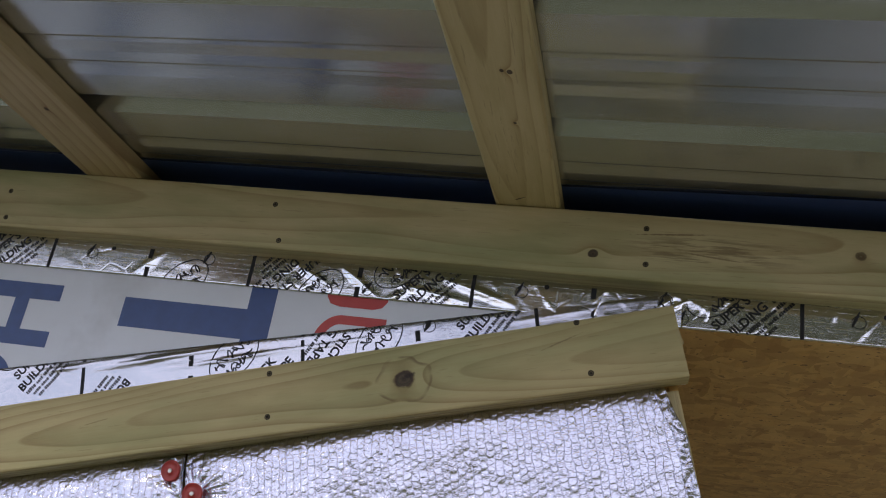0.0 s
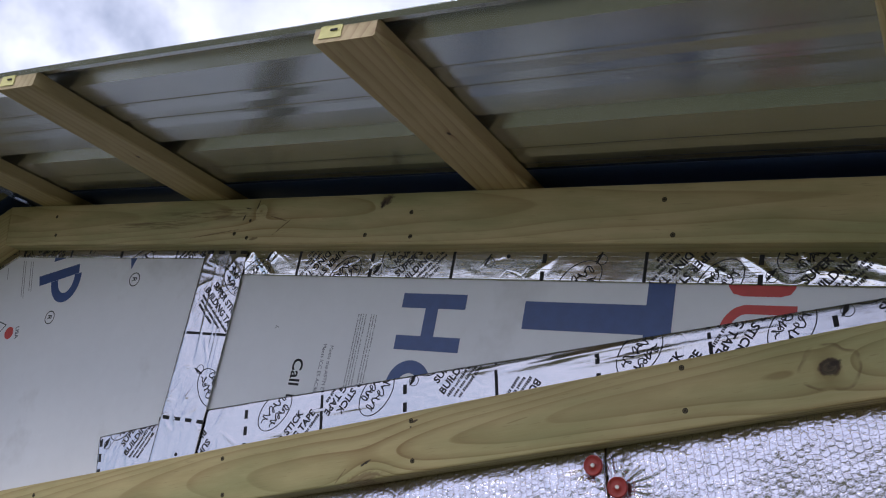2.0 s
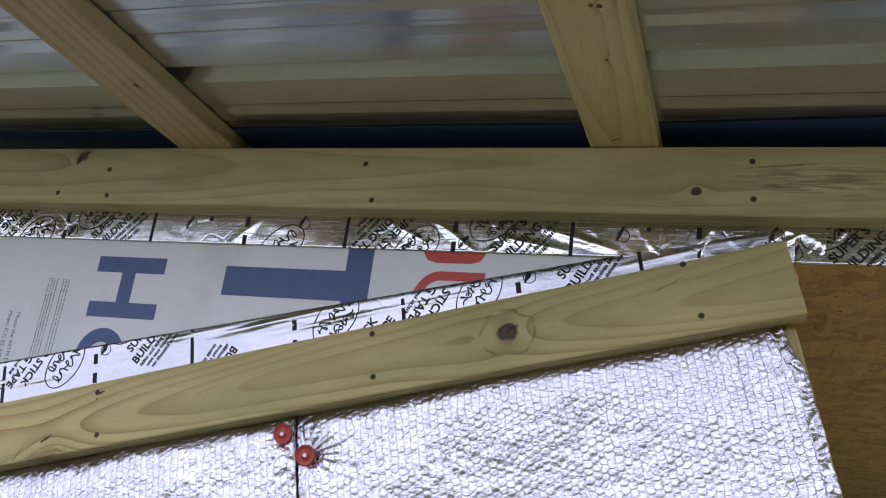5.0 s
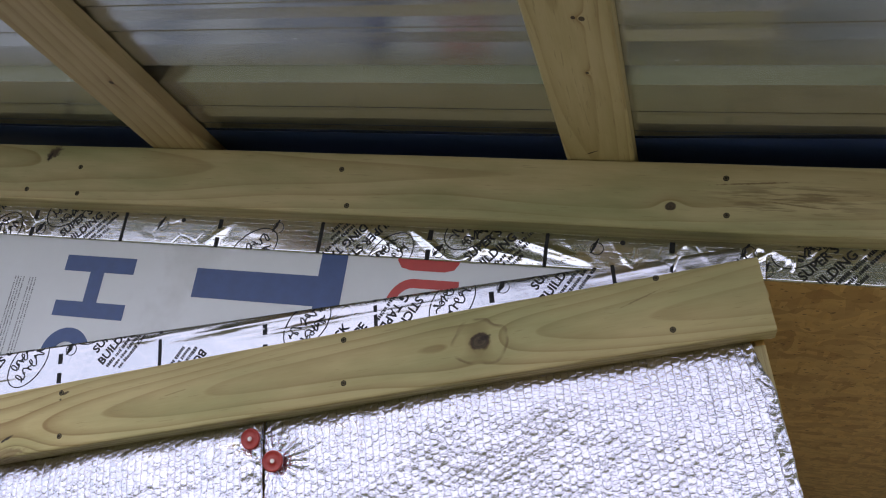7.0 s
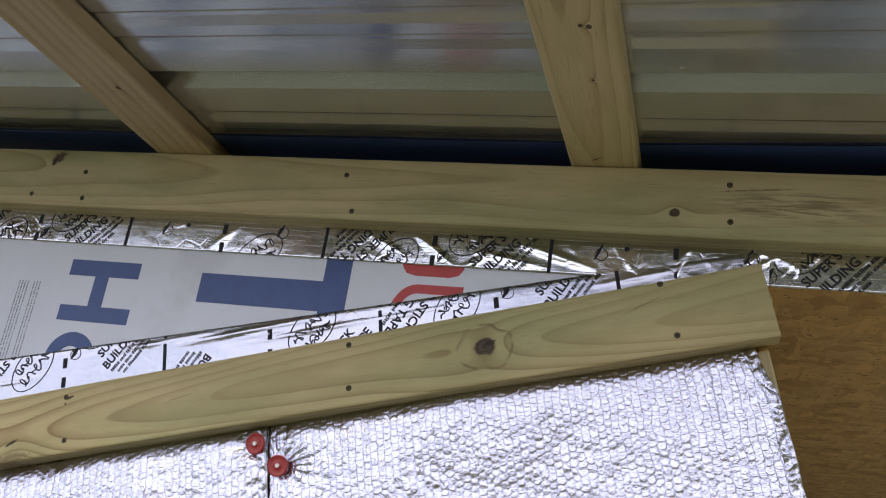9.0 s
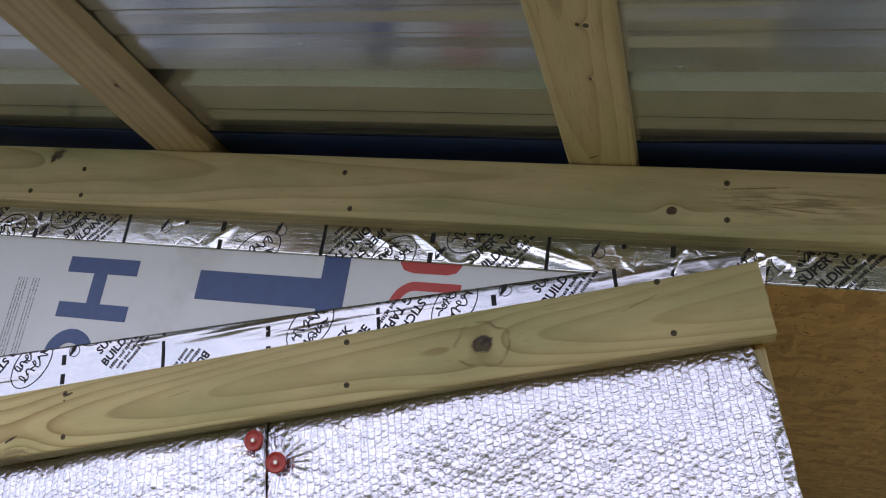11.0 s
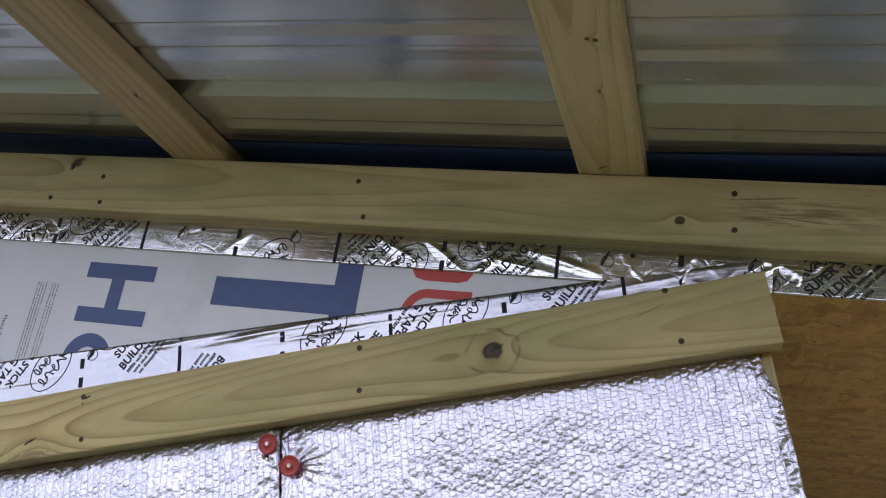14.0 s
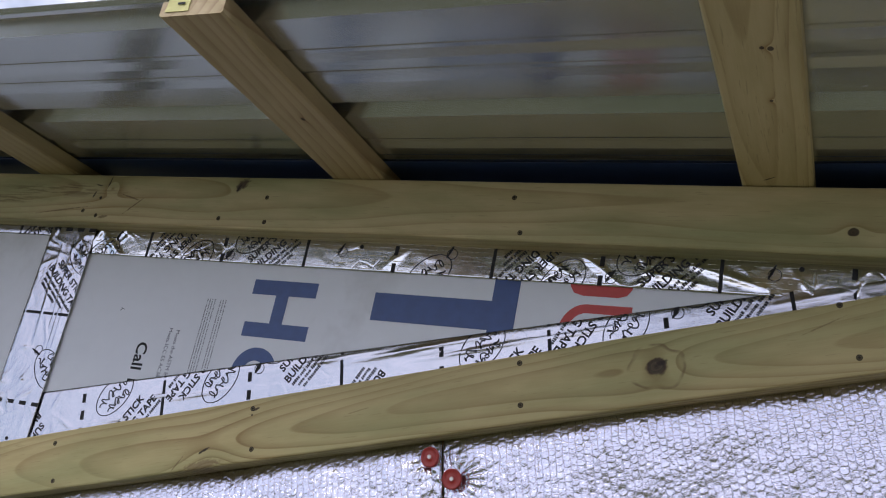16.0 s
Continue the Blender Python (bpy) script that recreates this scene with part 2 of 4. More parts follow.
def board_face_material():
    n = Nodes("grey_board_facer")
    co = n.coord()
    tone = n.math("ADD", n.math("MULTIPLY", n.noise(co, 4.0, 4.0), 0.10), n.math("MULTIPLY", n.noise(co, 38.0, 4.0), 0.05))
    grey = n.math("ADD", 0.64, tone)
    smudge = n.ramp(n.noise(n.mapped(co, (3, 9, 3)), 1.3, 5.0, 0.65), (0.60, 0.0), (0.78, 1.0))
    colour = n.mix(n.math("MULTIPLY", smudge, 0.4), n.join(n.math("MULTIPLY", grey, 0.985), grey, n.math("MULTIPLY", grey, 1.035)), (0.30, 0.28, 0.25))
    return n.done(colour, n.math("MULTIPLY_ADD", n.noise(co, 20.0), 0.2, 0.38), 0.0, n.bump(n.noise(co, 26.0, 4.0), 0.3, 0.002), 0.4)


def foil_tape_material(name, lined):
    """lined: how strongly the scrim lines along the strip show."""
    n = Nodes(name)
    co = n.coord()
    creases = n.cells(n.vec("ADD", co, n.vec("SCALE", n.noise(co, 22.0, 2.0, kind="Color"), 0.03)), 30.0, "Distance", "DISTANCE_TO_EDGE")
    where = n.ramp(n.noise(co, 7.0, 2.0), (0.48, 0.0), (0.62, 1.0))
    b1 = n.bump(n.math("MULTIPLY", n.ramp(creases, (0.0, 0.0), (0.07, 1.0)), where), 0.16, 0.001)
    b2 = n.bump(n.noise(n.mapped(co, (45, 260, 60)), 1.0, 5.0, 0.68), 0.20 if lined > 0.5 else 0.42, 0.0006, b1)
    b3 = n.bump(n.noise(co, 13.0, 3.0), 0.28, 0.003, b2)
    across = n.math("FRACT", n.math("MULTIPLY_ADD", n.split(co)[1], 142.0, n.math("MULTIPLY", n.noise(co, 12.0, 1.0), 0.16)))
    broken = n.ramp(n.noise(n.mapped(co, (160, 140, 1)), 1.0, 2.0), (0.50, 0.0), (0.58, 1.0))
    ridge = n.math("MULTIPLY", n.ramp(across, (0.42, 0.0), (0.50, 1.0), (0.58, 0.0)), broken)
    b3 = n.bump(ridge, lined, 0.0006, b3)
    rough = n.math("MULTIPLY_ADD", n.noise(co, 30.0, 3.0), 0.14, 0.11 - 0.09 * lined)
    return n.done((0.70, 0.70, 0.715) if lined > 0.5 else (0.49, 0.485, 0.525), rough, 1.0, b3)


def bubble_foil_material():
    n = Nodes("bubble_foil")
    co = n.coord()
    crumple = n.cells(n.vec("ADD", co, n.vec("SCALE", n.noise(co, 60.0, 2.0, kind="Color"), 0.02)), 170.0, "Distance")
    jx, jy, _ = n.split(n.vec("ADD", co, n.vec("SCALE", n.vec("SUBTRACT", n.noise(co, 55.0, 2.0, kind="Color"), (0.5, 0.5, 0.5)), 0.0085)))
    across = n.math("DIVIDE", jx, 0.0092)
    column = n.math("ROUND", across)
    dx = n.math("MULTIPLY", n.math("SUBTRACT", across, column), 0.94)
    up = n.math("ADD", n.math("DIVIDE", jy, 0.0088), n.math("MULTIPLY", n.math("FLOORED_MODULO", column, 2.0), 0.5))
    dy = n.math("SUBTRACT", up, n.math("ROUND", up))
    away = n.math("SQRT", n.math("ADD", n.math("MULTIPLY", dx, dx), n.math("MULTIPLY", dy, dy)))
    dome = n.ramp(away, (0.0, 1.0), (0.34, 0.95), (0.375, 0.8), (0.435, 0.05), (0.47, 0.0))
    dome = n.math("MULTIPLY", dome, n.ramp(n.noise(co, 70.0, 2.0), (0.36, 0.05), (0.64, 1.0)))
    seam = n.ramp(n.math("ABSOLUTE", dx), (0.415, 1.0), (0.455, 0.0))
    b0 = n.bump(dome, 0.55, 0.0009, n.bump(seam, 0.7, 0.0009))
    b1 = n.bump(crumple, 0.20, 0.0012, b0)
    creases = n.cells(n.vec("ADD", co, n.vec("SCALE", n.noise(co, 80.0, 2.0, kind="Color"), 0.012)), 145.0, "Distance", "DISTANCE_TO_EDGE")
    b1 = n.bump(n.ramp(creases, (0.0, 0.0), (0.08, 1.0)), 0.26, 0.0006, b1)
    b2 = n.bump(n.noise(co, 520.0, 3.0, 0.7), 0.5, 0.0005, b1)
    return n.done((0.68, 0.67, 0.765), n.math("MULTIPLY_ADD", n.noise(co, 50.0), 0.12, 0.08), 1.0, b2)


def plain(name, colour, rough=0.5, metal=0.0, vary=0.12, scale=60.0, bumpy=0.1):
    n = Nodes(name)
    co = n.coord()
    f = n.math("MULTIPLY_ADD", n.noise(co, scale, 4.0), 2 * vary, 1 - vary)
    col = n.vec("SCALE", tuple(colour), f)
    return n.done(col, rough, metal, n.bump(n.noise(co, scale * 3, 3.0), bumpy, 0.0006))


def ground_material():
    n = Nodes("mown_grass_ground")
    co = n.coord()
    big = n.noise(co, 0.5, 5.0)
    col = n.mix(n.ramp(big, (0.40, 0.0), (0.62, 1.0)), (0.070, 0.076, 0.035), (0.135, 0.124, 0.076))
    col = n.mix(n.math("MULTIPLY", n.noise(co, 45.0, 4.0), 0.6), col, n.mix(1.0, col, (0.55, 0.6, 0.5), "MULTIPLY"))
    return n.done(col, 0.95, 0.0, n.bump(n.noise(co, 60.0, 4.0), 0.6, 0.02), 0.1)


STEEL = metal_sheet_material()
OSB = osb_material()
OSB_CEILING = osb_material()
FACER = board_face_material()
TAPE, TAPE_LINED = foil_tape_material("foil_tape", 0.06), foil_tape_material("scrim_foil_tape", 0.8)
BUBBLE = bubble_foil_material()
GROUND = ground_material()
INK = plain("black_print", (0.008, 0.008, 0.009), 0.75)
BLUE = plain("blue_print", (0.026, 0.064, 0.20), 0.38, vary=0.2)
RED = plain("red_print", (0.50, 0.045, 0.035), 0.42, vary=0.15)
SLATEINK = plain("slate_print", (0.07, 0.075, 0.10), 0.6)
GREYINK = plain("grey_print", (0.16, 0.165, 0.18), 0.5)
CAP_RED = plain("red_plastic", (0.32, 0.028, 0.02), 0.45, bumpy=0.05)
NAIL = plain("zinc_nail", (0.62, 0.58, 0.52), 0.35, 1.0)
SCREW = plain("bronze_screw", (0.13, 0.10, 0.045), 0.85, 0.0, scale=300)
RING_RECESS_SHADE = plain("ring_recess_shade", (0.014, 0.011, 0.007), 0.9)
TAG = plain("yellow_tag", (0.62, 0.58, 0.22), 0.6)
# Navy put into the unseen inner walls for a bluish bounce under the roof
DARK_WALL = plain("navy_wall", (0.04, 0.065, 0.17), 0.7)
UNDERLAY = plain("navy_underlay", (0.032, 0.055, 0.15), 0.36, bumpy=0.25)
# Grey of the unseen porch walls, set for what the steel roof mirrors
PORCH_WALL = plain("grey_wall", (0.17, 0.195, 0.165), 0.7, scale=6.0)
BOUNCE_SLAB = plain("pale_bounce_slab", (0.53, 0.50, 0.43), 0.85, scale=5.0)


# ---- mesh helpers ----
def part(name, bm, material, parent=None, label=""):
    me = bpy.data.meshes.new(name)
    bm.normal_update()
    bm.to_mesh(me)
    bm.free()
    for m in material if isinstance(material, (list, tuple)) else (material,):
        me.materials.append(m)
    ob = new(name, me)
    ob.parent = parent
    return tagged(ob, label)


def thing(name, label, category, group="", kind="", m=None):
    ob = tagged(new(name), label, category, group, kind)
    if m is not None:
        ob.matrix_world = m
    return ob


def box(x0, x1, y0, y1, z0, z1, bevel=0.0, segments=2, bm=None):
    bm = bm or bmesh.new()
    made = bmesh.ops.create_cube(bm, size=1.0)["verts"]
    bmesh.ops.transform(bm, matrix=Matrix.LocRotScale(((x0 + x1) / 2, (y0 + y1) / 2, (z0 + z1) / 2), None, (x1 - x0, y1 - y0, z1 - z0)), verts=made)
    if bevel:
        bmesh.ops.bevel(bm, geom=list({e for v in made for e in v.link_edges}), offset=bevel, segments=segments, profile=0.5, affect="EDGES")
    return bm


def prism(outline, y0, y1, bm=None):
    """A plate with an outline of (x, z) between two depths."""
    bm = bm or bmesh.new()
    front = [bm.verts.new((x, y0, z)) for x, z in outline]
    back = [bm.verts.new((x, y1, z)) for x, z in outline]
    bm.faces.new(front)
    bm.faces.new(back[::-1])
    for i in range(len(outline)):
        j = (i + 1) % len(outline)
        bm.faces.new((front[j], front[i], back[i], back[j]))
    bmesh.ops.recalc_face_normals(bm, faces=bm.faces)
    return bm


def sheet(xs, ys, height, thick=0.0008):
    """A closed thin sheet over a grid in its own x, y with the height given by a function."""
    xs, ys = np.asarray(xs), np.asarray(ys)
    nx, ny = len(xs), len(ys)
    verts = [(x, y, height(x, y)) for y in ys for x in xs]
    low = [(x, y, h - thick) for x, y, h in verts]
    faces = []
    for j in range(ny - 1):
        for i in range(nx - 1):
            a = j * nx + i
            faces.append((a, a + 1, a + nx + 1, a + nx))
    n = nx * ny
    faces += [tuple(n + k for k in f[::-1]) for f in faces]
    rim = [i for i in range(nx)] + [j * nx + nx - 1 for j in range(1, ny)] + [(ny - 1) * nx + i for i in range(nx - 2, -1, -1)] + [j * nx for j in range(ny - 2, 0, -1)]
    for k, a in enumerate(rim):
        b = rim[(k + 1) % len(rim)]
        faces.append((a, a + n, b + n, b))
    me = bpy.data.meshes.new("sheet")
    me.from_pydata(verts + low, [], faces)
    me.polygons.foreach_set("use_smooth", [True] * len(me.polygons))
    return me


def from_mesh(name, me, material, parent=None, label=""):
    me.name = name
    me.materials.append(material)
    ob = new(name, me)
    ob.parent = parent
    return tagged(ob, label)


# The rake falls to the right from the peak; wall frames: x along, y up the wall, z out towards the yard
PITCH = radians(14.9)
PEAK = Vector((-1.064, 0.0, 2.7046))
RU, RV = Vector((math.cos(PITCH), 0, -math.sin(PITCH))), Vector((math.sin(PITCH), 0, math.cos(PITCH)))


def wall_frame(origin, angle=0.0, out=0.0):
    """Axes on the gable wall: x along it at that angle to the level, y up it, z outwards."""
    a = radians(angle)
    x, y = Vector((math.cos(a), 0, math.sin(a))), Vector((-math.sin(a), 0, math.cos(a)))
    m = Matrix((x, y, (0, -1, 0))).transposed().to_4x4()
    m.translation = Vector(origin) + Vector((0, -out, 0))
    return m


RAKE = wall_frame(PEAK, -14.9)


def rake_z(x, drop=0.0):
    return PEAK.z - abs(x - PEAK.x) * math.tan(PITCH) - drop / math.cos(PITCH)


# ---- structure ----
part_ground = part("ground", box(-60, 60, -60, 60, -0.3, 0.0), GROUND)
tagged(part_ground, "mown grass yard with bare patches round the shed", "ground", kind="structure")

# Added slab, out of view: its pale top bounces light onto the porch ceiling
slab = part("floor_bounce", box(0.86, 2.6, -0.6, 3.58, 0.0, 0.12), BOUNCE_SLAB)
tagged(slab, "unseen pale slab added to bounce light onto the porch ceiling", "floor", kind="structure")

# The gable wall stops at XC; beyond it lies an open porch under a sloping strand board ceiling
X0, X1, XC = -3.75, 1.62, 0.832
wall = part("wall_gable", prism([(X0, 0.0), (XC, 0.0), (XC, rake_z(XC, 0.002)), (PEAK.x, rake_z(PEAK.x, 0.002)), (X0, rake_z(X0, 0.002))], 0.012, 0.024), OSB)
tagged(wall, "bare brown strand board gable wall of a shed", "wall", kind="structure")
# Unseen walls close the shed; the gap between the west pair lets light in
for name, b in (("wall_west", (X0, X0 + 0.1, 0.024, 0.6, 0, rake_z(X0, 0.01))), ("wall_west_2", (X0, X0 + 0.1, 3.0, 3.6, 0, rake_z(X0, 0.01)))):
    tagged(part(name, box(*b), DARK_WALL), "unseen dark side wall added to close the shed", "wall", kind="structure")
back = part("wall_back", prism([(X0, 0.0), (XC, 0.0), (XC, rake_z(XC, 0.002)), (PEAK.x, rake_z(PEAK.x, 0.002)), (X0, rake_z(X0, 0.002))], 3.6, 3.7), DARK_WALL)
tagged(back, "unseen dark back wall added to close the shed", "wall", kind="structure")
side_wall = part("wall_return", box(XC - 0.014, XC, 0.024, 3.6, 0, rake_z(XC, 0.002)), PORCH_WALL)
tagged(side_wall, "unseen grey side wall along the open porch", "wall", kind="structure")
porch_back = part("wall_porch", prism([(XC, 0.0), (X1 + 0.2, 0.0), (X1 + 0.2, rake_z(X1 + 0.2, 0.002)), (XC, rake_z(XC, 0.002))], 3.6, 3.7), PORCH_WALL)
tagged(porch_back, "unseen grey wall added behind the open porch", "wall", kind="structure")
# Added wall, out of view: blocks the bright outdoors from the steel's reflection
porch_side = part("wall_porch_blocker", box(2.62, 2.70, 1.0, 3.6, 0, rake_z(2.70, 0.002)), PORCH_WALL)
tagged(porch_side, "unseen grey wall added to block light from the porch's outer side", "wall", kind="structure")
U_XC = (XC - PEAK.x) / math.cos(PITCH) - 0.036
porch_ceiling = part("ceiling_porch", box(U_XC, 2.95, -0.1335, -0.122, -3.58, -0.001), OSB_CEILING)
porch_ceiling.matrix_world = RAKE
tagged(porch_ceiling, "sloping bare strand board ceiling over the porch", "ceiling", kind="structure")
header = part("trim_header", box(U_XC, 2.95, -0.1215, -0.002, -0.038, 0.0, 0.002), wood("header_pine", PINE, LATE, (0.04, 0.01), 100, (), 0.2, 8.0))
header.matrix_world = RAKE
tagged(header, "pine header board across the open porch", "header", kind="structure")

# Ribbed steel roof: a sheet's section across the ribs, drawn out along the fall
RIB0, RIB_STEP, EAVE_Y = -0.1985, 0.2286, -0.464


def rib_section(y0, y1):
    """Points (y, h) of the sheet between two depths: high ribs at each step, two low ones between."""
    pts = [(y0, 0.0)]
    k = math.floor((y0 - RIB0) / RIB_STEP) - 1
    while RIB0 + k * RIB_STEP < y1 + 0.2:
        c = RIB0 + k * RIB_STEP
        pts += [(c - 0.0205, 0.0), (c - 0.009, 0.019), (c + 0.009, 0.019), (c + 0.0205, 0.0)]
        for d in (0.0895, 0.1391):
            pts += [(c + d - 0.0085, 0.0), (c + d - 0.0035, 0.0016), (c + d + 0.004, 0.0016), (c + d + 0.022, 0.0)]
        k += 1
    pts = sorted({p for p in pts if y0 <= p[0] <= y1})
    if y0 < -0.4:
        pts = [(y0 + 0.002, -0.0055), (y0 - 0.003, -0.0005), (y0 + 0.002, 0.0)] + pts[1:]
    return pts + [(y1, 0.0)]


def roof_sheet(parent, side, y0, y1, lift):
    """One steel sheet from the ridge to the eave. side: 1 falls to +x, -1 to -x."""
    bm = bmesh.new()
    length = (X1 - PEAK.x + 0.25) / math.cos(PITCH)
    section = rib_section(y0, y1)
    rows = []
    for u in np.linspace(0.0, length, 9):
        sag = 0.0006 * math.sin(u * 9.0)
        for t in (0.0, 0.0009):
            rows.append([bm.verts.new((PEAK.x + side * (u * math.cos(PITCH) + (h + lift + t) * math.sin(PITCH)), y, PEAK.z - u * math.sin(PITCH) + (h + lift + t + sag) * math.cos(PITCH))) for y, h in section])
    low, top = rows[0::2], rows[1::2]
    for i in range(len(low) - 1):
        for j in range(len(section) - 1):
            bm.faces.new((low[i][j], low[i][j + 1], low[i + 1][j + 1], low[i + 1][j]))
            bm.faces.new((top[i][j], top[i + 1][j], top[i + 1][j + 1], top[i][j + 1]))
        for j in (0, len(section) - 1):
            bm.faces.new((low[i][j], low[i + 1][j], top[i + 1][j], top[i][j]))
    bmesh.ops.recalc_face_normals(bm, faces=bm.faces)
    return part("steel_sheet", bm, STEEL, parent)


LOOK_T = 0.0255
roof = thing("roof", "galvanised ribbed steel roof over an open overhang", "roof", kind="structure")
for side in (1, -1):
    for k, (a, b) in enumerate(((EAVE_Y, 0.44), (0.425, 1.345), (1.33, 2.25), (2.235, 3.75))):
        roof_sheet(roof, side, a, b, LOOK_T + 0.0015 + 0.0012 * (k % 2))
# Added cap over the ridge, out of view, to stop light leaking between sheets
cap = bmesh.new()
for s in (1, -1):
    w = 0.14
    h0 = LOOK_T + 0.026
    p = [(PEAK.x, PEAK.z + h0 / math.cos(PITCH)), (PEAK.x + s * w * math.cos(PITCH), PEAK.z - w * math.sin(PITCH) + h0 / math.cos(PITCH))]
    v = [cap.verts.new((x, y, z + d)) for x, z in p for d in (0, 0.001) for y in (EAVE_Y, 3.75)]
    for f in ((0, 1, 5, 4), (2, 6, 7, 3), (0, 4, 6, 2), (1, 3, 7, 5), (4, 5, 7, 6)):
        cap.faces.new([v[i] for i in f])
bmesh.ops.recalc_face_normals(cap, faces=cap.faces)
part("ridge_leak_stop", cap, STEEL, roof)


# Navy membrane under the steel, its edge just outside the wall
for s in (1, -1):
    bm = bmesh.new()
    rows = []
    for u, y in ((0.0, -0.046), (1.3, -0.046), (1.85, -0.048), (2.1, -0.058), (2.3, -0.068), (2.9, -0.08)):
        rows.append([bm.verts.new((PEAK.x + s * (u * math.cos(PITCH) + h * math.sin(PITCH)), yy, PEAK.z - u * math.sin(PITCH) + h * math.cos(PITCH))) for h in (LOOK_T + 0.0001, LOOK_T + 0.0006) for yy in (y, 3.6)])
    for a, b in zip(rows, rows[1:]):
        for i, j in ((0, 1), (1, 3), (3, 2), (2, 0)):
            bm.faces.new((a[i], a[j], b[j], b[i]))
    bmesh.ops.recalc_face_normals(bm, faces=bm.faces)
    part("underlay", bm, UNDERLAY, roof, "navy roofing membrane")


# ---- timber ----
def board_mesh(length, depth, width, bevel=0.003, ends=None):
    """A sawn board: x from 0 along it, y from 0 (face) into the wall, z across; slightly bowed edges. ends: slant of the two end cuts."""
    cuts = max(2, int(length / 0.05))
    bm = bmesh.new()
    xs = np.linspace(0, length, cuts + 2)
    r = bevel
    ring = [(0, -width / 2 + r), (0, width / 2 - r), (r * 0.3, width / 2 - r * 0.3), (r, width / 2), (depth - r, width / 2), (depth, width / 2 - r), (depth, -width / 2 + r), (depth - r, -width / 2), (r, -width / 2), (r * 0.3, -width / 2 + r * 0.3)]
    loops = []
    for x in xs:
        w1, w2 = (0.0009 * noise.noise((x * 5 + length, k * 3.3, width * 31)) for k in (0, 1))
        loop = []
        for y, z in ring:
            slant = 0.0
            if ends:
                f = 1 - x / length
                slant = z * (ends[0] * f + ends[1] * (1 - f))
            loop.append(bm.verts.new((x + slant, y, z + (w1 if z > 0 else w2))))
        loops.append(loop)
    m = len(ring)
    for a, b in zip(loops, loops[1:]):
        for i in range(m):
            bm.faces.new((a[i], a[(i + 1) % m], b[(i + 1) % m], b[i]))
    bm.faces.new(loops[0][::-1])
    bm.faces.new(loops[-1])
    bmesh.ops.recalc_face_normals(bm, faces=bm.faces)
    return bm


def screw_mesh():
    """A countersunk screw head, facing -y, near-black bars painting its cross recess's shade, and the crushed ring of
    wood round it.
    """
    bm = bmesh.new()
    for radius, rise, slot in ((0.0037, 0.0007, 1), (0.0026, 0.0010, 0)):
        face = bmesh.ops.create_circle(bm, cap_ends=True, segments=14, radius=radius, matrix=Matrix.Rotation(radians(90), 4, "X"))["verts"][0].link_faces[0]
        ext = bmesh.ops.extrude_face_region(bm, geom=[face])
        tops = [v for v in ext["geom"] if isinstance(v, bmesh.types.BMVert)]
        bmesh.ops.translate(bm, verts=tops, vec=(0, -rise, 0))
        for f in {f for v in tops for f in v.link_faces}:
            f.material_index = slot
    for turn in (0, 90):
        new_verts = bmesh.ops.create_cube(bm, size=1.0, matrix=pose(0, -0.0010, 0, 0, turn, 0) @ Matrix.Diagonal((0.0036, 0.0006, 0.0014, 1)))["verts"]
        for f in {f for v in new_verts for f in v.link_faces}:
            f.material_index = 1
    me = bpy.data.meshes.new("screw")
    bmesh.ops.recalc_face_normals(bm, faces=bm.faces)
    bm.to_mesh(me)
    bm.free()
    me.materials.append(SCREW)
    me.materials.append(RING_RECESS_SHADE)
    return me


SCREW_MESH = screw_mesh()


def screws(parent, m, places):
    for k, (x, z) in enumerate(places):
        ob = new("screw", SCREW_MESH)
        ob.parent = parent
        spot = m.inverted() @ Vector((x, -0.038, z))
        ob.location = (spot.x, 0.0006, spot.z)
        ob.rotation_euler = (0, radians(37 * k), 0)


def along(x, z, angle, y):
    """A board's pose: its x along the wall at that angle, its face towards the yard."""
    return pose(x, y, z, 0, -angle, 0)


W2, T2 = 0.089, 0.038
# Right rake board, plumb-cut at the peak
mid = PEAK - RV * (W2 / 2)
plumb = math.tan(PITCH)
rake_m = along(mid.x, mid.z, -14.9, -0.038) @ Matrix.Translation((plumb * W2 / 2, 0, 0))
rake_len = 2.86
inv_rake = rake_m.inverted()


def on_rake(x, z):
    q = inv_rake @ Vector((x, -0.038, z))
    return q.x, q.z


DARK, STAIN = (0.018, 0.010, 0.006), (0.13, 0.075, 0.03)
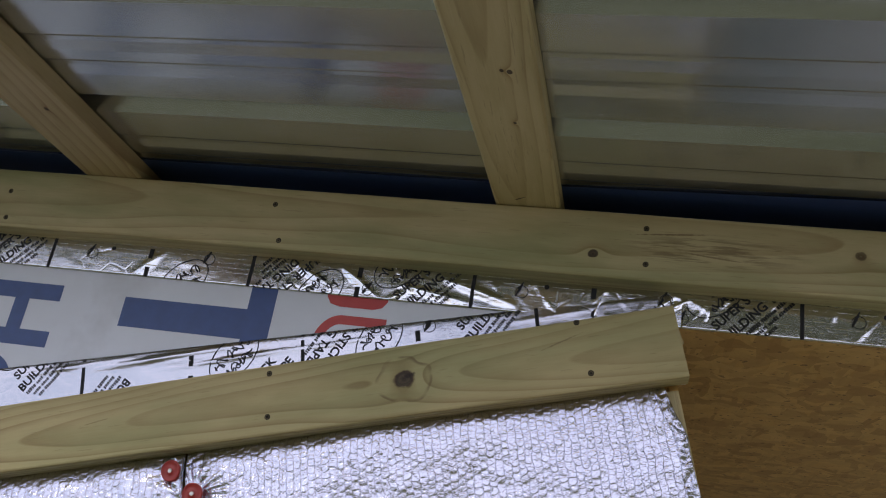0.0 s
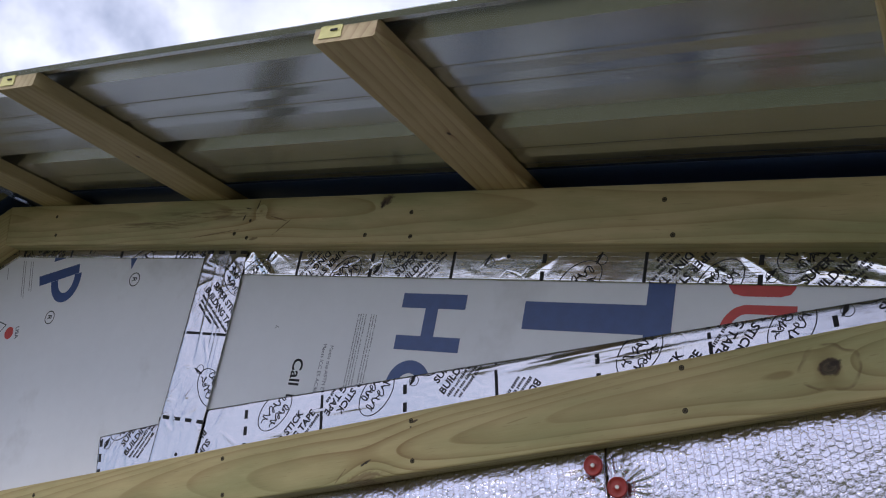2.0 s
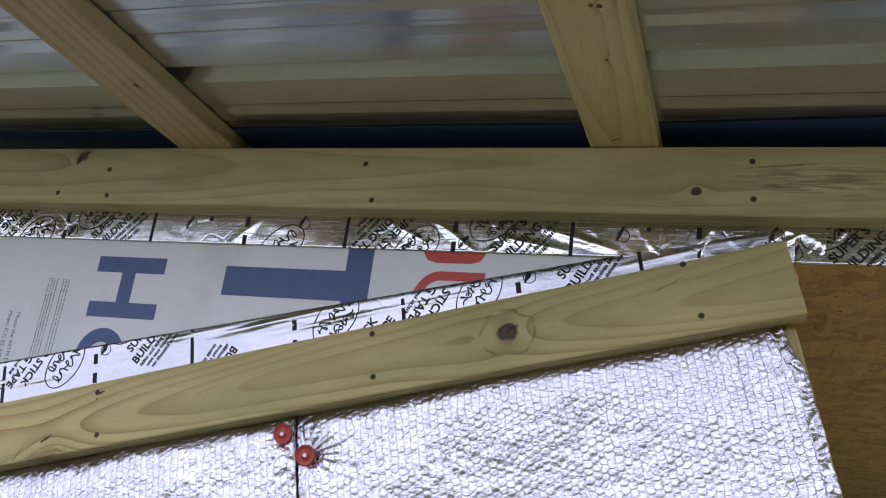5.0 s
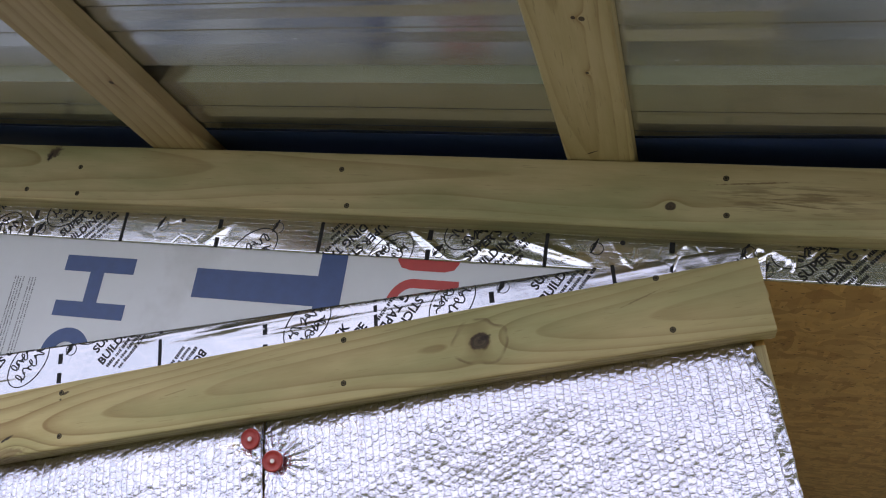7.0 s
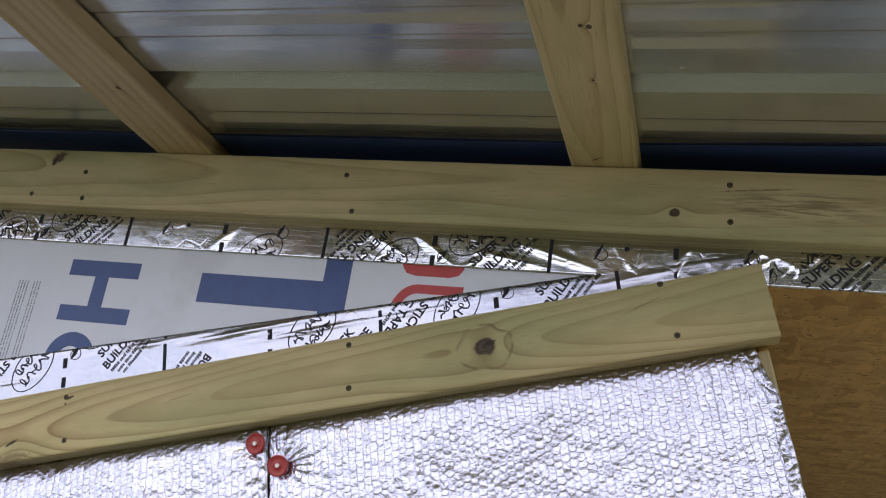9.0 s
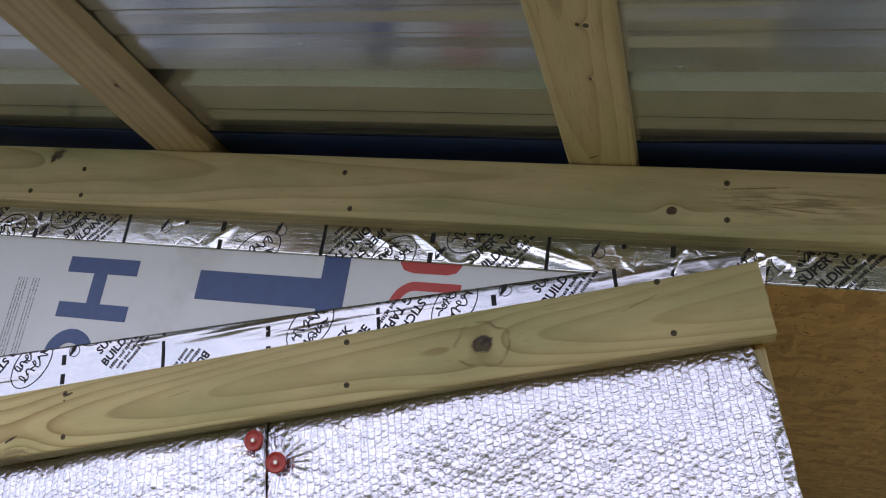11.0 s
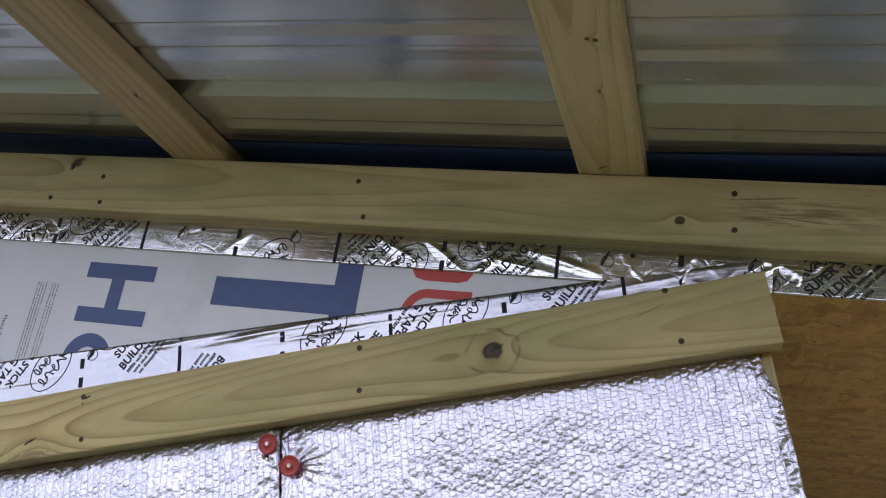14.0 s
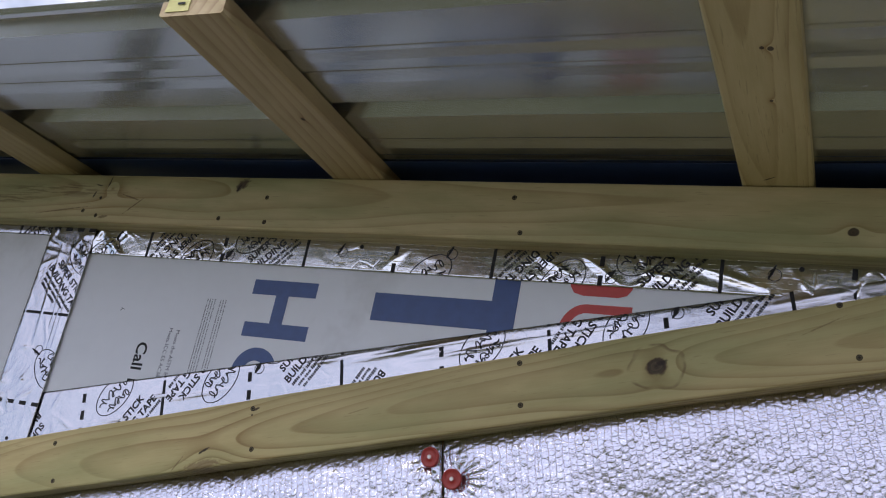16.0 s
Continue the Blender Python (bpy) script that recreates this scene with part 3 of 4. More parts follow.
rake_wood = wood("rake_pine", PINE, LATE, (0.045, -0.02), 95, [(*on_rake(-0.098, 2.433), 0.008, 0.3), (*on_rake(-0.36, 2.49), 0.010, 0.0), (*on_rake(0.758, 2.158), 0.006), (*on_rake(1.067, 2.101), 0.006, 0.7)], 0.62, 1.3, [(*on_rake(0.90, 2.135), 0.12, 0.026), (*on_rake(-0.47, 2.515), 0.17, 0.016), (*on_rake(-0.62, 2.535), 0.14, 0.010)], marks=[
    (*on_rake(-0.098, 2.433), 0.017, 0.0085, 45, 0.9, (0.055, 0.03, 0.02)), (*on_rake(-0.104, 2.429), 0.008, 0.0022, 62, 0.9, DARK), (*on_rake(-0.366, 2.504), 0.014, 0.0018, 80, 0.9, DARK), (*on_rake(-0.389, 2.504), 0.010, 0.0016, -10, 0.8, DARK),
    (*on_rake(-0.398, 2.488), 0.007, 0.0024, 70, 0.85, DARK), (*on_rake(-0.384, 2.478), 0.0036, 0.0036, 0, 0.95, DARK), (*on_rake(-0.318, 2.463), 0.026, 0.0017, -14, 0.7, STAIN), (*on_rake(-0.312, 2.446), 0.028, 0.0016, 40, 0.7, STAIN),
    (*on_rake(-0.47, 2.475), 0.075, 0.0016, 8, 0.6, STAIN), (*on_rake(-0.376, 2.44), 0.012, 0.0028, 10, 0.7, STAIN), (*on_rake(-0.62, 2.54), 0.09, 0.0015, 3, 0.45, STAIN), (*on_rake(0.86, 2.166), 0.05, 0.0014, 4, 0.7, STAIN), (*on_rake(0.90, 2.128), 0.04, 0.0013, -6, 0.6, STAIN)])
rake = part("rake_board", board_mesh(rake_len, T2, W2, 0.003, (-plumb, -plumb)), rake_wood)
rake.matrix_world = rake_m
tagged(rake, "greenish treated pine rake board fixed along the gable", "board", "rake boards")
screws(rake, rake_m, [(0.348, 2.303), (0.351, 2.248), (-0.052, 2.399), (-0.056, 2.357), (0.829, 2.180), (0.819, 2.133), (-0.141, 2.383), (-0.391, 2.446), (-0.42, 2.462), (-0.909, 2.636), (-0.905, 2.592)])

# Left rake board
left_wood = wood("rake_pine_west", PINE, LATE, (0.02, 0.16), 120, [(0.6, 0.01, 0.008)], 0.4, 7.7)
left = part("rake_board", board_mesh(rake_len, T2, W2, 0.003, (plumb, plumb)), left_wood)
lm = PEAK - Vector((-math.sin(PITCH), 0, math.cos(PITCH))) * (W2 / 2) + Vector((-math.cos(PITCH), 0, -math.sin(PITCH))) * rake_len
left.matrix_world = along(lm.x - 0.001, lm.z, 14.9, -0.038) @ Matrix.Translation((-plumb * W2 / 2, 0, 0))
tagged(left, "greenish treated pine rake board falling away from the peak", "board", "rake boards")

# Level board across the wall
LEVEL_M = along(-2.2, 2.0315, 0.0, -0.038)
level_len = 0.842 + 2.2
inv_level = LEVEL_M.inverted()


def on_level(x, z):
    q = inv_level @ Vector((x, -0.038, z))
    return q.x, q.z


level_wood = wood("level_pine", (0.50, 0.41, 0.195), (0.30, 0.205, 0.08), (0.032, 0.006), 120, [(*on_level(0.506, 2.032), 0.0120), (*on_level(-0.135, 1.980), 0.024, 0.0)], 0.5, 3.1, (), -0.045, marks=[
    (*on_level(-0.145, 2.012), 0.012, 0.0021, 20, 0.95, DARK), (*on_level(-0.147, 1.992), 0.036, 0.0075, 5, 0.65, (0.17, 0.11, 0.05)), (*on_level(-0.19, 1.998), 0.020, 0.0014, 45, 0.6, STAIN), (*on_level(-0.060, 2.0605), 0.009, 0.002, 14, 0.9, (0.05, 0.028, 0.012)), (*on_level(-0.066, 2.053), 0.002, 0.002, 0, 0.8, DARK),
    (*on_level(0.512, 2.036), 0.010, 0.0035, 10, 0.8, DARK), (*on_level(0.10, 2.035), 0.022, 0.0010, 8, 0.4, STAIN), (*on_level(0.70, 2.05), 0.03, 0.0012, 16, 0.45, STAIN)])
level = part("level_board", board_mesh(level_len, T2, W2, 0.003, (0, -0.02)), level_wood)
level.matrix_world = LEVEL_M
tagged(level, "pale treated pine board fixed level across the wall", "board")
screws(level, LEVEL_M, [(0.334, 2.065), (0.33, 2.01), (-0.065, 2.004), (-0.065, 2.062), (0.724, 2.072), (0.731, 2.007), (-0.418, 2.058), (-0.414, 2.0), (-0.86, 2.055), (-0.86, 2.0)])

# Torn splinters left on the level board's sawn end
for z0, z1, reach in ((2.028, 2.071, 0.0075), (1.990, 2.012, 0.0040)):
    sliver = prism([(0.8405, z0), (0.8405 + 0.3 * reach, z0 + 0.003), (0.8405 + reach, z0 + 0.008), (0.8405 + 0.7 * reach, z0 + 0.022), (0.8405, z1)], -0.010, -0.0045)
    for v in sliver.verts:
        v.co = inv_level @ v.co
    part("splinter", sliver, level_wood, level, "pale torn splinter of pine")

# Upright furring strip behind the board's end
strip = part("furring_strip", board_mesh(1.93, 0.016, 0.034, 0.002), wood("strip_pine", PINE, LATE, (0.02, 0.1), 150, (), 0.2, 5.0))
strip.matrix_world = pose(0.8135, -0.0045, 0.05, 0, -90, 0)
tagged(strip, "narrow pale pine furring strip upright on the wall", "board")


def lookout(u, side, wood_mat, label, tag=True, wide=W2, skew=0.0):
    """A flat two-by-four lying on the rake board and reaching out under the roof; u: its upper edge from the ridge, along the fall."""
    sx = Vector((side * math.cos(PITCH), 0, -math.sin(PITCH)))
    up = Vector((side * math.sin(PITCH), 0, math.cos(PITCH)))
    top = PEAK + sx * (u + wide / 2) + up * (LOOK_T + 0.0005)
    out, y_end = Vector((0, 1, 0)), -0.462
    m = Matrix((out, -up, -sx if side > 0 else sx)).transposed().to_4x4()
    if m.determinant() < 0:
        m = Matrix((out, -up, sx if side > 0 else -sx)).transposed().to_4x4()
    m.translation = Vector((0, y_end, 0)) + top
    m = Matrix.Translation(top) @ Matrix.Rotation(radians(-skew), 4, up) @ Matrix.Translation(-top) @ m
    ob = part("lookout", board_mesh(1.25, LOOK_T, wide, 0.0025), wood_mat)
    ob.matrix_world = m
    tagged(ob, label, "lookout", "roof lookouts")
    if tag:
        bm = bmesh.new()
        g = [[bm.verts.new((-0.0012 - 0.0006 * noise.noise((i, j, u * 9)), 0.001 + 0.019 * j / 3, 0.004 + 0.032 * i / 5 + 0.0012 * noise.noise((j * 2.1, i, u)))) for j in range(4)] for i in range(6)]
        for i in range(5):
            for j in range(3):
                bm.faces.new((g[i][j], g[i + 1][j], g[i + 1][j + 1], g[i][j + 1]))
        ext = bmesh.ops.extrude_face_region(bm, geom=bm.faces[:])
        bmesh.ops.translate(bm, verts=[v for v in ext["geom"] if isinstance(v, bmesh.types.BMVert)], vec=(0.0008, 0, 0))
        bmesh.ops.recalc_face_normals(bm, faces=bm.faces)
        label_ob = part("end_tag", bm, TAG, ob, "small yellow paper tag stapled on the end grain")
        part("printed_mark", box(-0.0026, -0.0018, 0.009, 0.0115, 0.010, 0.020), INK, label_ob)
    return ob


LOOKOUT_U = (1.770, 1.166, 0.551, 0.105)
for k, u in enumerate(LOOKOUT_U):
    kn = [(0.116, -0.014, 0.0034), (0.114, -0.006, 0.0024), (0.215, -0.008, 0.0022)] if k == 0 else [(0.24, -0.01, 0.003)]
    light, dark = (PINE, LATE) if k == 0 else (PINE_D, LATE_D)
    if k == 1:
        light, dark = (0.52, 0.41, 0.24), (0.30, 0.18, 0.095)
    lookout(u, 1, wood("lookout_pine", light, dark, (0.03, -0.004) if k == 0 else (0.06, -0.13), 110 if k == 0 else 70, kn, 0.12 if k != 1 else 0.04, 2.0 + 3.7 * k, marks=[(0.405, 0.008, 0.011, 0.0016, 55, 0.9, DARK)] if k == 0 else (), drift_by=0.035 if k == 0 else 0.026), "sawn pine lookout laid flat on the rake board under the roof", wide=0.085 if k == 0 else W2, skew=1.0 if k == 0 else 0.0)
for u in (0.105, 0.66):
    lookout(u, -1, wood("lookout_pine_west", PINE_D, LATE_D, (0.05, 0.12), 400, (), 0.1, u * 9), "sawn pine lookout under the far slope of the roof")


# ---- sheathing ----
def rk(u, v):
    p = RAKE @ Vector((u, v, 0))
    return p.x, p.z


def arc(cx, cy, rx, ry, a0, a1, w, turn=0.0, steps=28):
    """The outline of a bent bar: part of an ellipse's rim."""
    t = radians(turn)
    pts = []
    for k, inner in ((range(steps + 1), 0), (range(steps, -1, -1), 1)):
        for i in k:
            a = radians(a0 + (a1 - a0) * i / steps)
            x, y = (rx - w * inner) * math.cos(a), (ry - w * inner) * math.sin(a)
            pts.append((cx + x * math.cos(t) - y * math.sin(t), cy + x * math.sin(t) + y * math.cos(t)))
    return pts


def ellipse(cx, cy, rx, ry, turn=0.0, steps=20):
    t = radians(turn)
    return [(cx + rx * math.cos(a) * math.cos(t) - ry * math.sin(a) * math.sin(t), cy + rx * math.cos(a) * math.sin(t) + ry * math.sin(a) * math.cos(t)) for a in (2 * math.pi * i / steps for i in range(steps))]


def rect(x0, x1, y0, y1):
    return [(x0, y0), (x1, y0), (x1, y1), (x0, y1)]


def bar(x, y, length, w, turn):
    """A bar's outline from its start along a direction."""
    t = radians(turn)
    c, s = math.cos(t), math.sin(t)
    return [(x + a * c - b * s, y + a * s + b * c) for a, b in ((0, 0), (length, 0), (length, w), (0, w))]


GLYPHS = {}


def words(body, size, x, y, turn, bm, bold=0.0):
    """Lettering laid flat in x, y, added to a bmesh."""
    key = (body, bold)
    if key not in GLYPHS:
        curve = bpy.data.curves.new("lettering", "FONT")
        curve.body, curve.size, curve.offset, curve.resolution_u = body, 1.0, bold, 3
        ob = bpy.data.objects.new("lettering", curve)
        scene.collection.objects.link(ob)
        bpy.context.view_layer.update()
        GLYPHS[key] = bpy.data.meshes.new_from_object(ob.evaluated_get(bpy.context.evaluated_depsgraph_get()))
        bpy.data.objects.remove(ob)
        bpy.data.curves.remove(curve)
    had = len(bm.verts)
    bm.from_mesh(GLYPHS[key])
    bm.verts.ensure_lookup_table()
    bmesh.ops.transform(bm, matrix=pose(x, y, 0, 0, 0, turn) @ Matrix.Scale(size, 4), verts=bm.verts[had:])
    return bm


def flat(outlines, bm=None):
    bm = bm or bmesh.new()
    for o in outlines:
        verts = [bm.verts.new((x, y, 0)) for x, y in o]
        if len(o) < 40:
            bm.faces.new(verts)
            continue
        # a bent bar: quads from its outer rim to its inner one
        for i in range(len(o) // 2 - 1):
            bm.faces.new((verts[i], verts[i + 1], verts[-2 - i], verts[-1 - i]))
    return bm


def printed(name, bm, material, parent, m, height, limits=None, label=""):
    """Ink on a surface: cut at the limits x0, x1, y0, y1 and laid 0.4 mm over the height function."""
    if limits:
        x0, x1, y0, y1 = limits
        for co, no in (((x0, 0, 0), (-1, 0, 0)), ((x1, 0, 0), (1, 0, 0)), ((0, y0, 0), (0, -1, 0)), ((0, y1, 0), (0, 1, 0))):
            bmesh.ops.bisect_plane(bm, geom=bm.verts[:] + bm.edges[:] + bm.faces[:], plane_co=co, plane_no=no, clear_outer=True)
    if not bm.faces:
        bm.free()
        return None
    bmesh.ops.triangulate(bm, faces=bm.faces[:])
    for _ in range(3):
        long = [e for e in bm.edges if e.calc_length() > 0.007]
        if not long:
            break
        bmesh.ops.subdivide_edges(bm, edges=long, cuts=1)
        bmesh.ops.triangulate(bm, faces=[f for f in bm.faces if len(f.verts) > 3])
    for v in bm.verts:
        v.co.z = height(v.co.x, v.co.y) + 0.0004
    for f in bm.faces:
        f.normal_update()
        if f.normal.z < 0:
            f.normal_flip()
    ob = part(name, bm, material, parent, label)
    ob.matrix_world = m
    return ob


def level_zero(x, y):
    return 0.0


JOIN = 0.643
right_panel = part("insulation_board", prism([rk(JOIN + 0.001, -0.02), (0.842, rake_z(0.842, 0.02)), (0.842, 1.99), rk(JOIN + 0.001, -0.52)], 0.0, 0.0118), FACER)
tagged(right_panel, "pale grey faced insulation board with large blue and red print", "insulation board", "insulation boards")
lx = -2.6
left_panel = part("insulation_board", prism([rk(JOIN - 0.001, -0.02), rk(JOIN - 0.001, -0.52), (lx, 1.99), (lx, rake_z(lx, 0.02)), (PEAK.x, rake_z(PEAK.x, 0.02))], 0.0, 0.0118), FACER)
tagged(left_panel, "pale grey faced insulation board under the gable peak", "insulation board", "insulation boards")

# Print on the right board, in the rake's axes
H = [(1.049, -0.159), (1.165, -0.159), (1.165, -0.183), (1.117, -0.183), (1.117, -0.228), (1.165, -0.228), (1.165, -0.251), (1.049, -0.251), (1.049, -0.228), (1.094, -0.228), (1.094, -0.183), (1.049, -0.183)]
printed("printed_letter", flat([H]), BLUE, right_panel, RAKE, level_zero, label="large blue printed letter")
T = [(1.264, -0.166), (1.447, -0.166), (1.447, -0.11), (1.485, -0.11), (1.485, -0.26), (1.447, -0.26), (1.447, -0.2085), (1.264, -0.2085)]
printed("printed_letter", flat([T]), BLUE, right_panel, RAKE, level_zero, label="large blue printed letter")
printed("printed_letter", flat([arc(1.087, -0.307, 0.040, 0.040, 0, 180, 0.0205)]), BLUE, right_panel, RAKE, level_zero, label="large blue printed letter")
printed("printed_letter", flat([arc(1.583, -0.205, 0.037, 0.044, 90, 180, 0.0125), rect(1.583, 1.643, -0.1735, -0.161)]), RED, right_panel, RAKE, level_zero, label="red printed letter")
printed("printed_letter", flat([[(1.552, -0.11), (1.556, -0.137), (1.562, -0.146), (1.575, -0.1495), (1.622, -0.1495), (1.634, -0.146), (1.640, -0.137), (1.641, -0.11)]]), RED, right_panel, RAKE, level_zero, label="red printed letter")
printed("printed_text", words("Call", 0.030, 0.857, -0.2775, -90, bmesh.new(), 0.02), INK, right_panel, RAKE, level_zero)
printed("printed_text", flat([bar(0.857, -0.339, 0.03, 0.020, -90)]), INK, right_panel, RAKE, level_zero)
printed("printed_text", words("Meets the ASTM E", 0.0098, 0.9255, -0.252, -90, bmesh.new()), SLATEINK, right_panel, RAKE, level_zero)
printed("printed_text", words("Meets ICC ES AC38", 0.0098, 0.911, -0.250, -90, bmesh.new()), SLATEINK, right_panel, RAKE, level_zero)
rng = random.Random(5)
for off in (0.0, 0.0047, 0.0094, 0.0145, 0.0253, 0.0302, 0.0352):
    bm, at = bmesh.new(), -0.197
    while at > -0.318:
        run = rng.uniform(0.0009, 0.0022)
        flat([bar(0.968 + off, at, run, rng.uniform(0.0014, 0.0024), -90)], bm)
        at -= run + (0.0007 if rng.random() < 0.8 else 0.0022)
    printed("printed_line", bm, GREYINK, right_panel, RAKE, level_zero)
printed("printed_mark", flat([bar(0.80, -0.225, 0.008, 0.0012, -20), bar(0.80, -0.23, 0.005, 0.001, 50)]), GREYINK, right_panel, RAKE, level_zero)

# Print on the left board
P = [[(0.119, -0.1475), (0.237, -0.117), (0.243, -0.137), (0.129, -0.1685)], arc(0.2075, -0.1472, 0.045, 0.055, 180, 360, 0.0205, 15.4, 30)]
printed("printed_letter", flat(P), BLUE, left_panel, RAKE, level_zero, label="large blue printed letter")
printed("printed_letter", flat([[(0.150, -0.09), (0.200, -0.09), (0.185, -0.106), (0.152, -0.114)]]), BLUE, left_panel, RAKE, level_zero, label="large blue printed letter")
for u, v in ((0.414, -0.148), (0.195, -0.2345)):
    printed("printed_mark", words("R", 0.017, u - 0.006, v + 0.0055, -90, flat([arc(u, v, 0.0145, 0.0145, 0, 360, 0.0021)]), 0.02), INK, left_panel, RAKE, level_zero)
printed("printed_mark", flat([[(0.381, -0.09), (0.409, -0.09), (0.396, -0.128)]]), BLUE, left_panel, RAKE, level_zero)
printed("printed_mark", flat([ellipse(0.079, -0.2735, 0.0135, 0.0135)]), RED, left_panel, RAKE, level_zero)
printed("printed_mark", flat([bar(0.034, -0.2515, 0.028, 0.0022, -13), bar(0.041, -0.2815, 0.030, 0.0022, 103), bar(0.041, -0.2815, 0.032, 0.0022, 49), bar(0.022, -0.264, 0.016, 0.003, -78)]), INK, left_panel, RAKE, level_zero)
printed("printed_text", words("USA", 0.0150, 0.0965, -0.259, -75, bmesh.new(), 0.02), SLATEINK, left_panel, RAKE, level_zero)
for u, v, run in ((0.049, -0.113, 0.085), (0.056, -0.114, 0.088), (0.074, -0.114, 0.070), (0.081, -0.114, 0.072), (0.002, -0.130, 0.028)):
    printed("printed_line", flat([bar(u, v, run, 0.0016, -70)]), GREYINK, left_panel, RAKE, level_zero)


# ---- foil tape ----
def tape(m, x0, x1, y0, y1, seed, first, step, label, rough=1.0, text_half=0, mark_y=None, creased=(), long_creases=(), lean_from=None, tip=0.0, press=0.0007, sharp=(), ridges=()):
    """A strip of printed foil tape on the wall: x along it, y across. first: a printed line's place along it."""
    rnd = random.Random(seed)
    folds = [(rnd.uniform(a, b), rnd.uniform(-70, 70), rnd.uniform(0.0011, 0.0028), rnd.uniform(0.0005, 0.0019), rnd.uniform(y0, y1), rnd.uniform(0.008, 0.026)) for a, b, count in creased for _ in range(3 * count)]
    folds += sharp
    runs = [(rnd.uniform(a, b), rnd.uniform(y0, y1 - 0.010), rnd.uniform(0.05, 0.14), rnd.uniform(0.0014, 0.003), rnd.uniform(0.001, 0.0022)) for a, b, count in long_creases for _ in range(count)]
    runs += ridges
    runs += [(rnd.uniform(a, b), rnd.uniform(y0, y1 - 0.012), rnd.uniform(0.06, 0.13), rnd.uniform(0.006, 0.010), rnd.uniform(0.002, 0.0035)) for a, b, count in long_creases for _ in range(count // 9)]

    def height(x, y):
        n1 = noise.noise((x * 9 + seed, y * 16, seed))
        n2 = noise.noise((x * 34, y * 90 + seed, seed * 2.0)) + 0.5 * noise.noise((x * 130 + seed, y * 150, seed))
        h = 0.0014 + tip * (y1 - y) + rough * (0.0005 * n1 + 0.00015 * n2)
        for fx, fa, fw, fh, fy, fl in folds:
            if abs(x - fx) > 0.05:
                continue
            ca, sa = math.cos(radians(fa)), math.sin(radians(fa))
            d = (x - fx) * ca + (y - fy) * sa
            if abs(d) < fw * 3:
                h += 0.8 * fh * math.exp(-(d / fw) ** 2 - (((y - fy) * ca - (x - fx) * sa) / fl) ** 2)
        if lean_from is not None:
            h -= 0.004 * min(1.0, max(0.0, (x - lean_from) / 0.03)) * (y - y0) / (y1 - y0)
        for fx, fy, fl, fw, fh in runs:
            d = y - fy - 0.05 * (x - fx)
            if abs(d) < fw * 3 and abs(x - fx) < fl:
                h += fh * math.exp(-(d / fw) ** 2) * (1 - abs(x - fx) / fl)
        # the edges are rubbed down on the board
        edge = min(1.0, min(y - y0, y1 - y) / 0.005)
        return h if edge >= 1.0 or lean_from is not None else press + (h - press) * max(0.0, edge)

    nx, ny = max(2, int((x1 - x0) / 0.0026)), max(2, int((y1 - y0) / 0.0026))
    ob = from_mesh("tape_strip", sheet(np.linspace(x0, x1, nx), np.linspace(y0, y1, ny), height, 0.0005), TAPE_LINED if lean_from is not None else TAPE)
    ob.matrix_world = m
    tagged(ob, label, "foil tape", "foil tape strips")
    lim = (x0, x1, y0, y1)

    def ink(name, bm):
        printed(name, bm, INK, ob, m, height, lim)

    yc = mark_y if mark_y is not None else (y0 + y1) / 2

    def block(x, y, turn):
        """Two bold rows of words and three rows too small to read."""
        c, s = math.cos(radians(turn)), math.sin(radians(turn))
        bm = words("SUPER STICK", 0.0165, x, y, turn, bmesh.new(), 0.026)
        words("BUILDING TAPE", 0.0165, x + 0.019 * s - 0.007 * c, y - 0.019 * c - 0.007 * s, turn, bm, 0.026)
        for off, start, total, tall in ((0.0285, -0.004, 0.098, 0.0052), (0.0365, 0.002, 0.070, 0.0048), (0.0445, 0.006, 0.052, 0.0052)):
            at = start
            while at < start + total:
                for _ in range(rnd.randint(3, 8)):
                    run = rnd.uniform(0.0016, 0.0030)
                    flat([bar(x + off * s + at * c, y - off * c + at * s, run, tall * rnd.uniform(0.7, 1.0), turn)], bm)
                    at += run + 0.0009
                at += 0.0022
        ink("printed_text", bm)

    def logo(x, y, turn):
        """The maker's oval mark as plain strokes."""
        bm = flat([arc(x, y, 0.040, 0.0255, 0, 359, 0.0014, turn, 40)])
        c, s = math.cos(radians(turn)), math.sin(radians(turn))
        for row, length, tall in ((0.005, 0.056, 0.0105), (-0.0125, 0.042, 0.009)):
            swing, steps = rnd.uniform(0, 6), 44
            line = []
            for q in range(steps + 1):
                f = q / steps
                lx2 = -length / 2 + length * f + 0.0034 * math.cos(f * 39 + swing)
                ly2 = row + tall * (0.36 * math.sin(f * 29 + swing) + 0.36 * math.sin(f * 53 + 2 * swing))
                line.append((x + lx2 * c - ly2 * s, y + lx2 * s + ly2 * c))
            for (ax, ay), (bx, by) in zip(line, line[1:]):
                flat([bar(ax, ay, math.hypot(bx - ax, by - ay) + 0.0006, 0.0018, math.degrees(math.atan2(by - ay, bx - ax)))], bm)
        ink("printed_logo", bm)

    def badge(x, y, turn):
        bm = flat([arc(x, y, 0.0085, 0.0085, 0, 359, 0.001, 0, 20)])
        for k in range(4):
            flat([bar(x - 0.007 + 0.001 * k, y - 0.004 + 0.0032 * k - 0.003, 0.012, 0.002, turn)], bm)
        ink("printed_logo", bm)

    k0 = math.floor((x0 - first) / step) - 1
    for k in range(k0, k0 + int((x1 - x0) / step) + 4):
        a = first + k * step
        ink("printed_line", flat([rect(a - 0.0024, a + 0.0024, y0, y1)]))
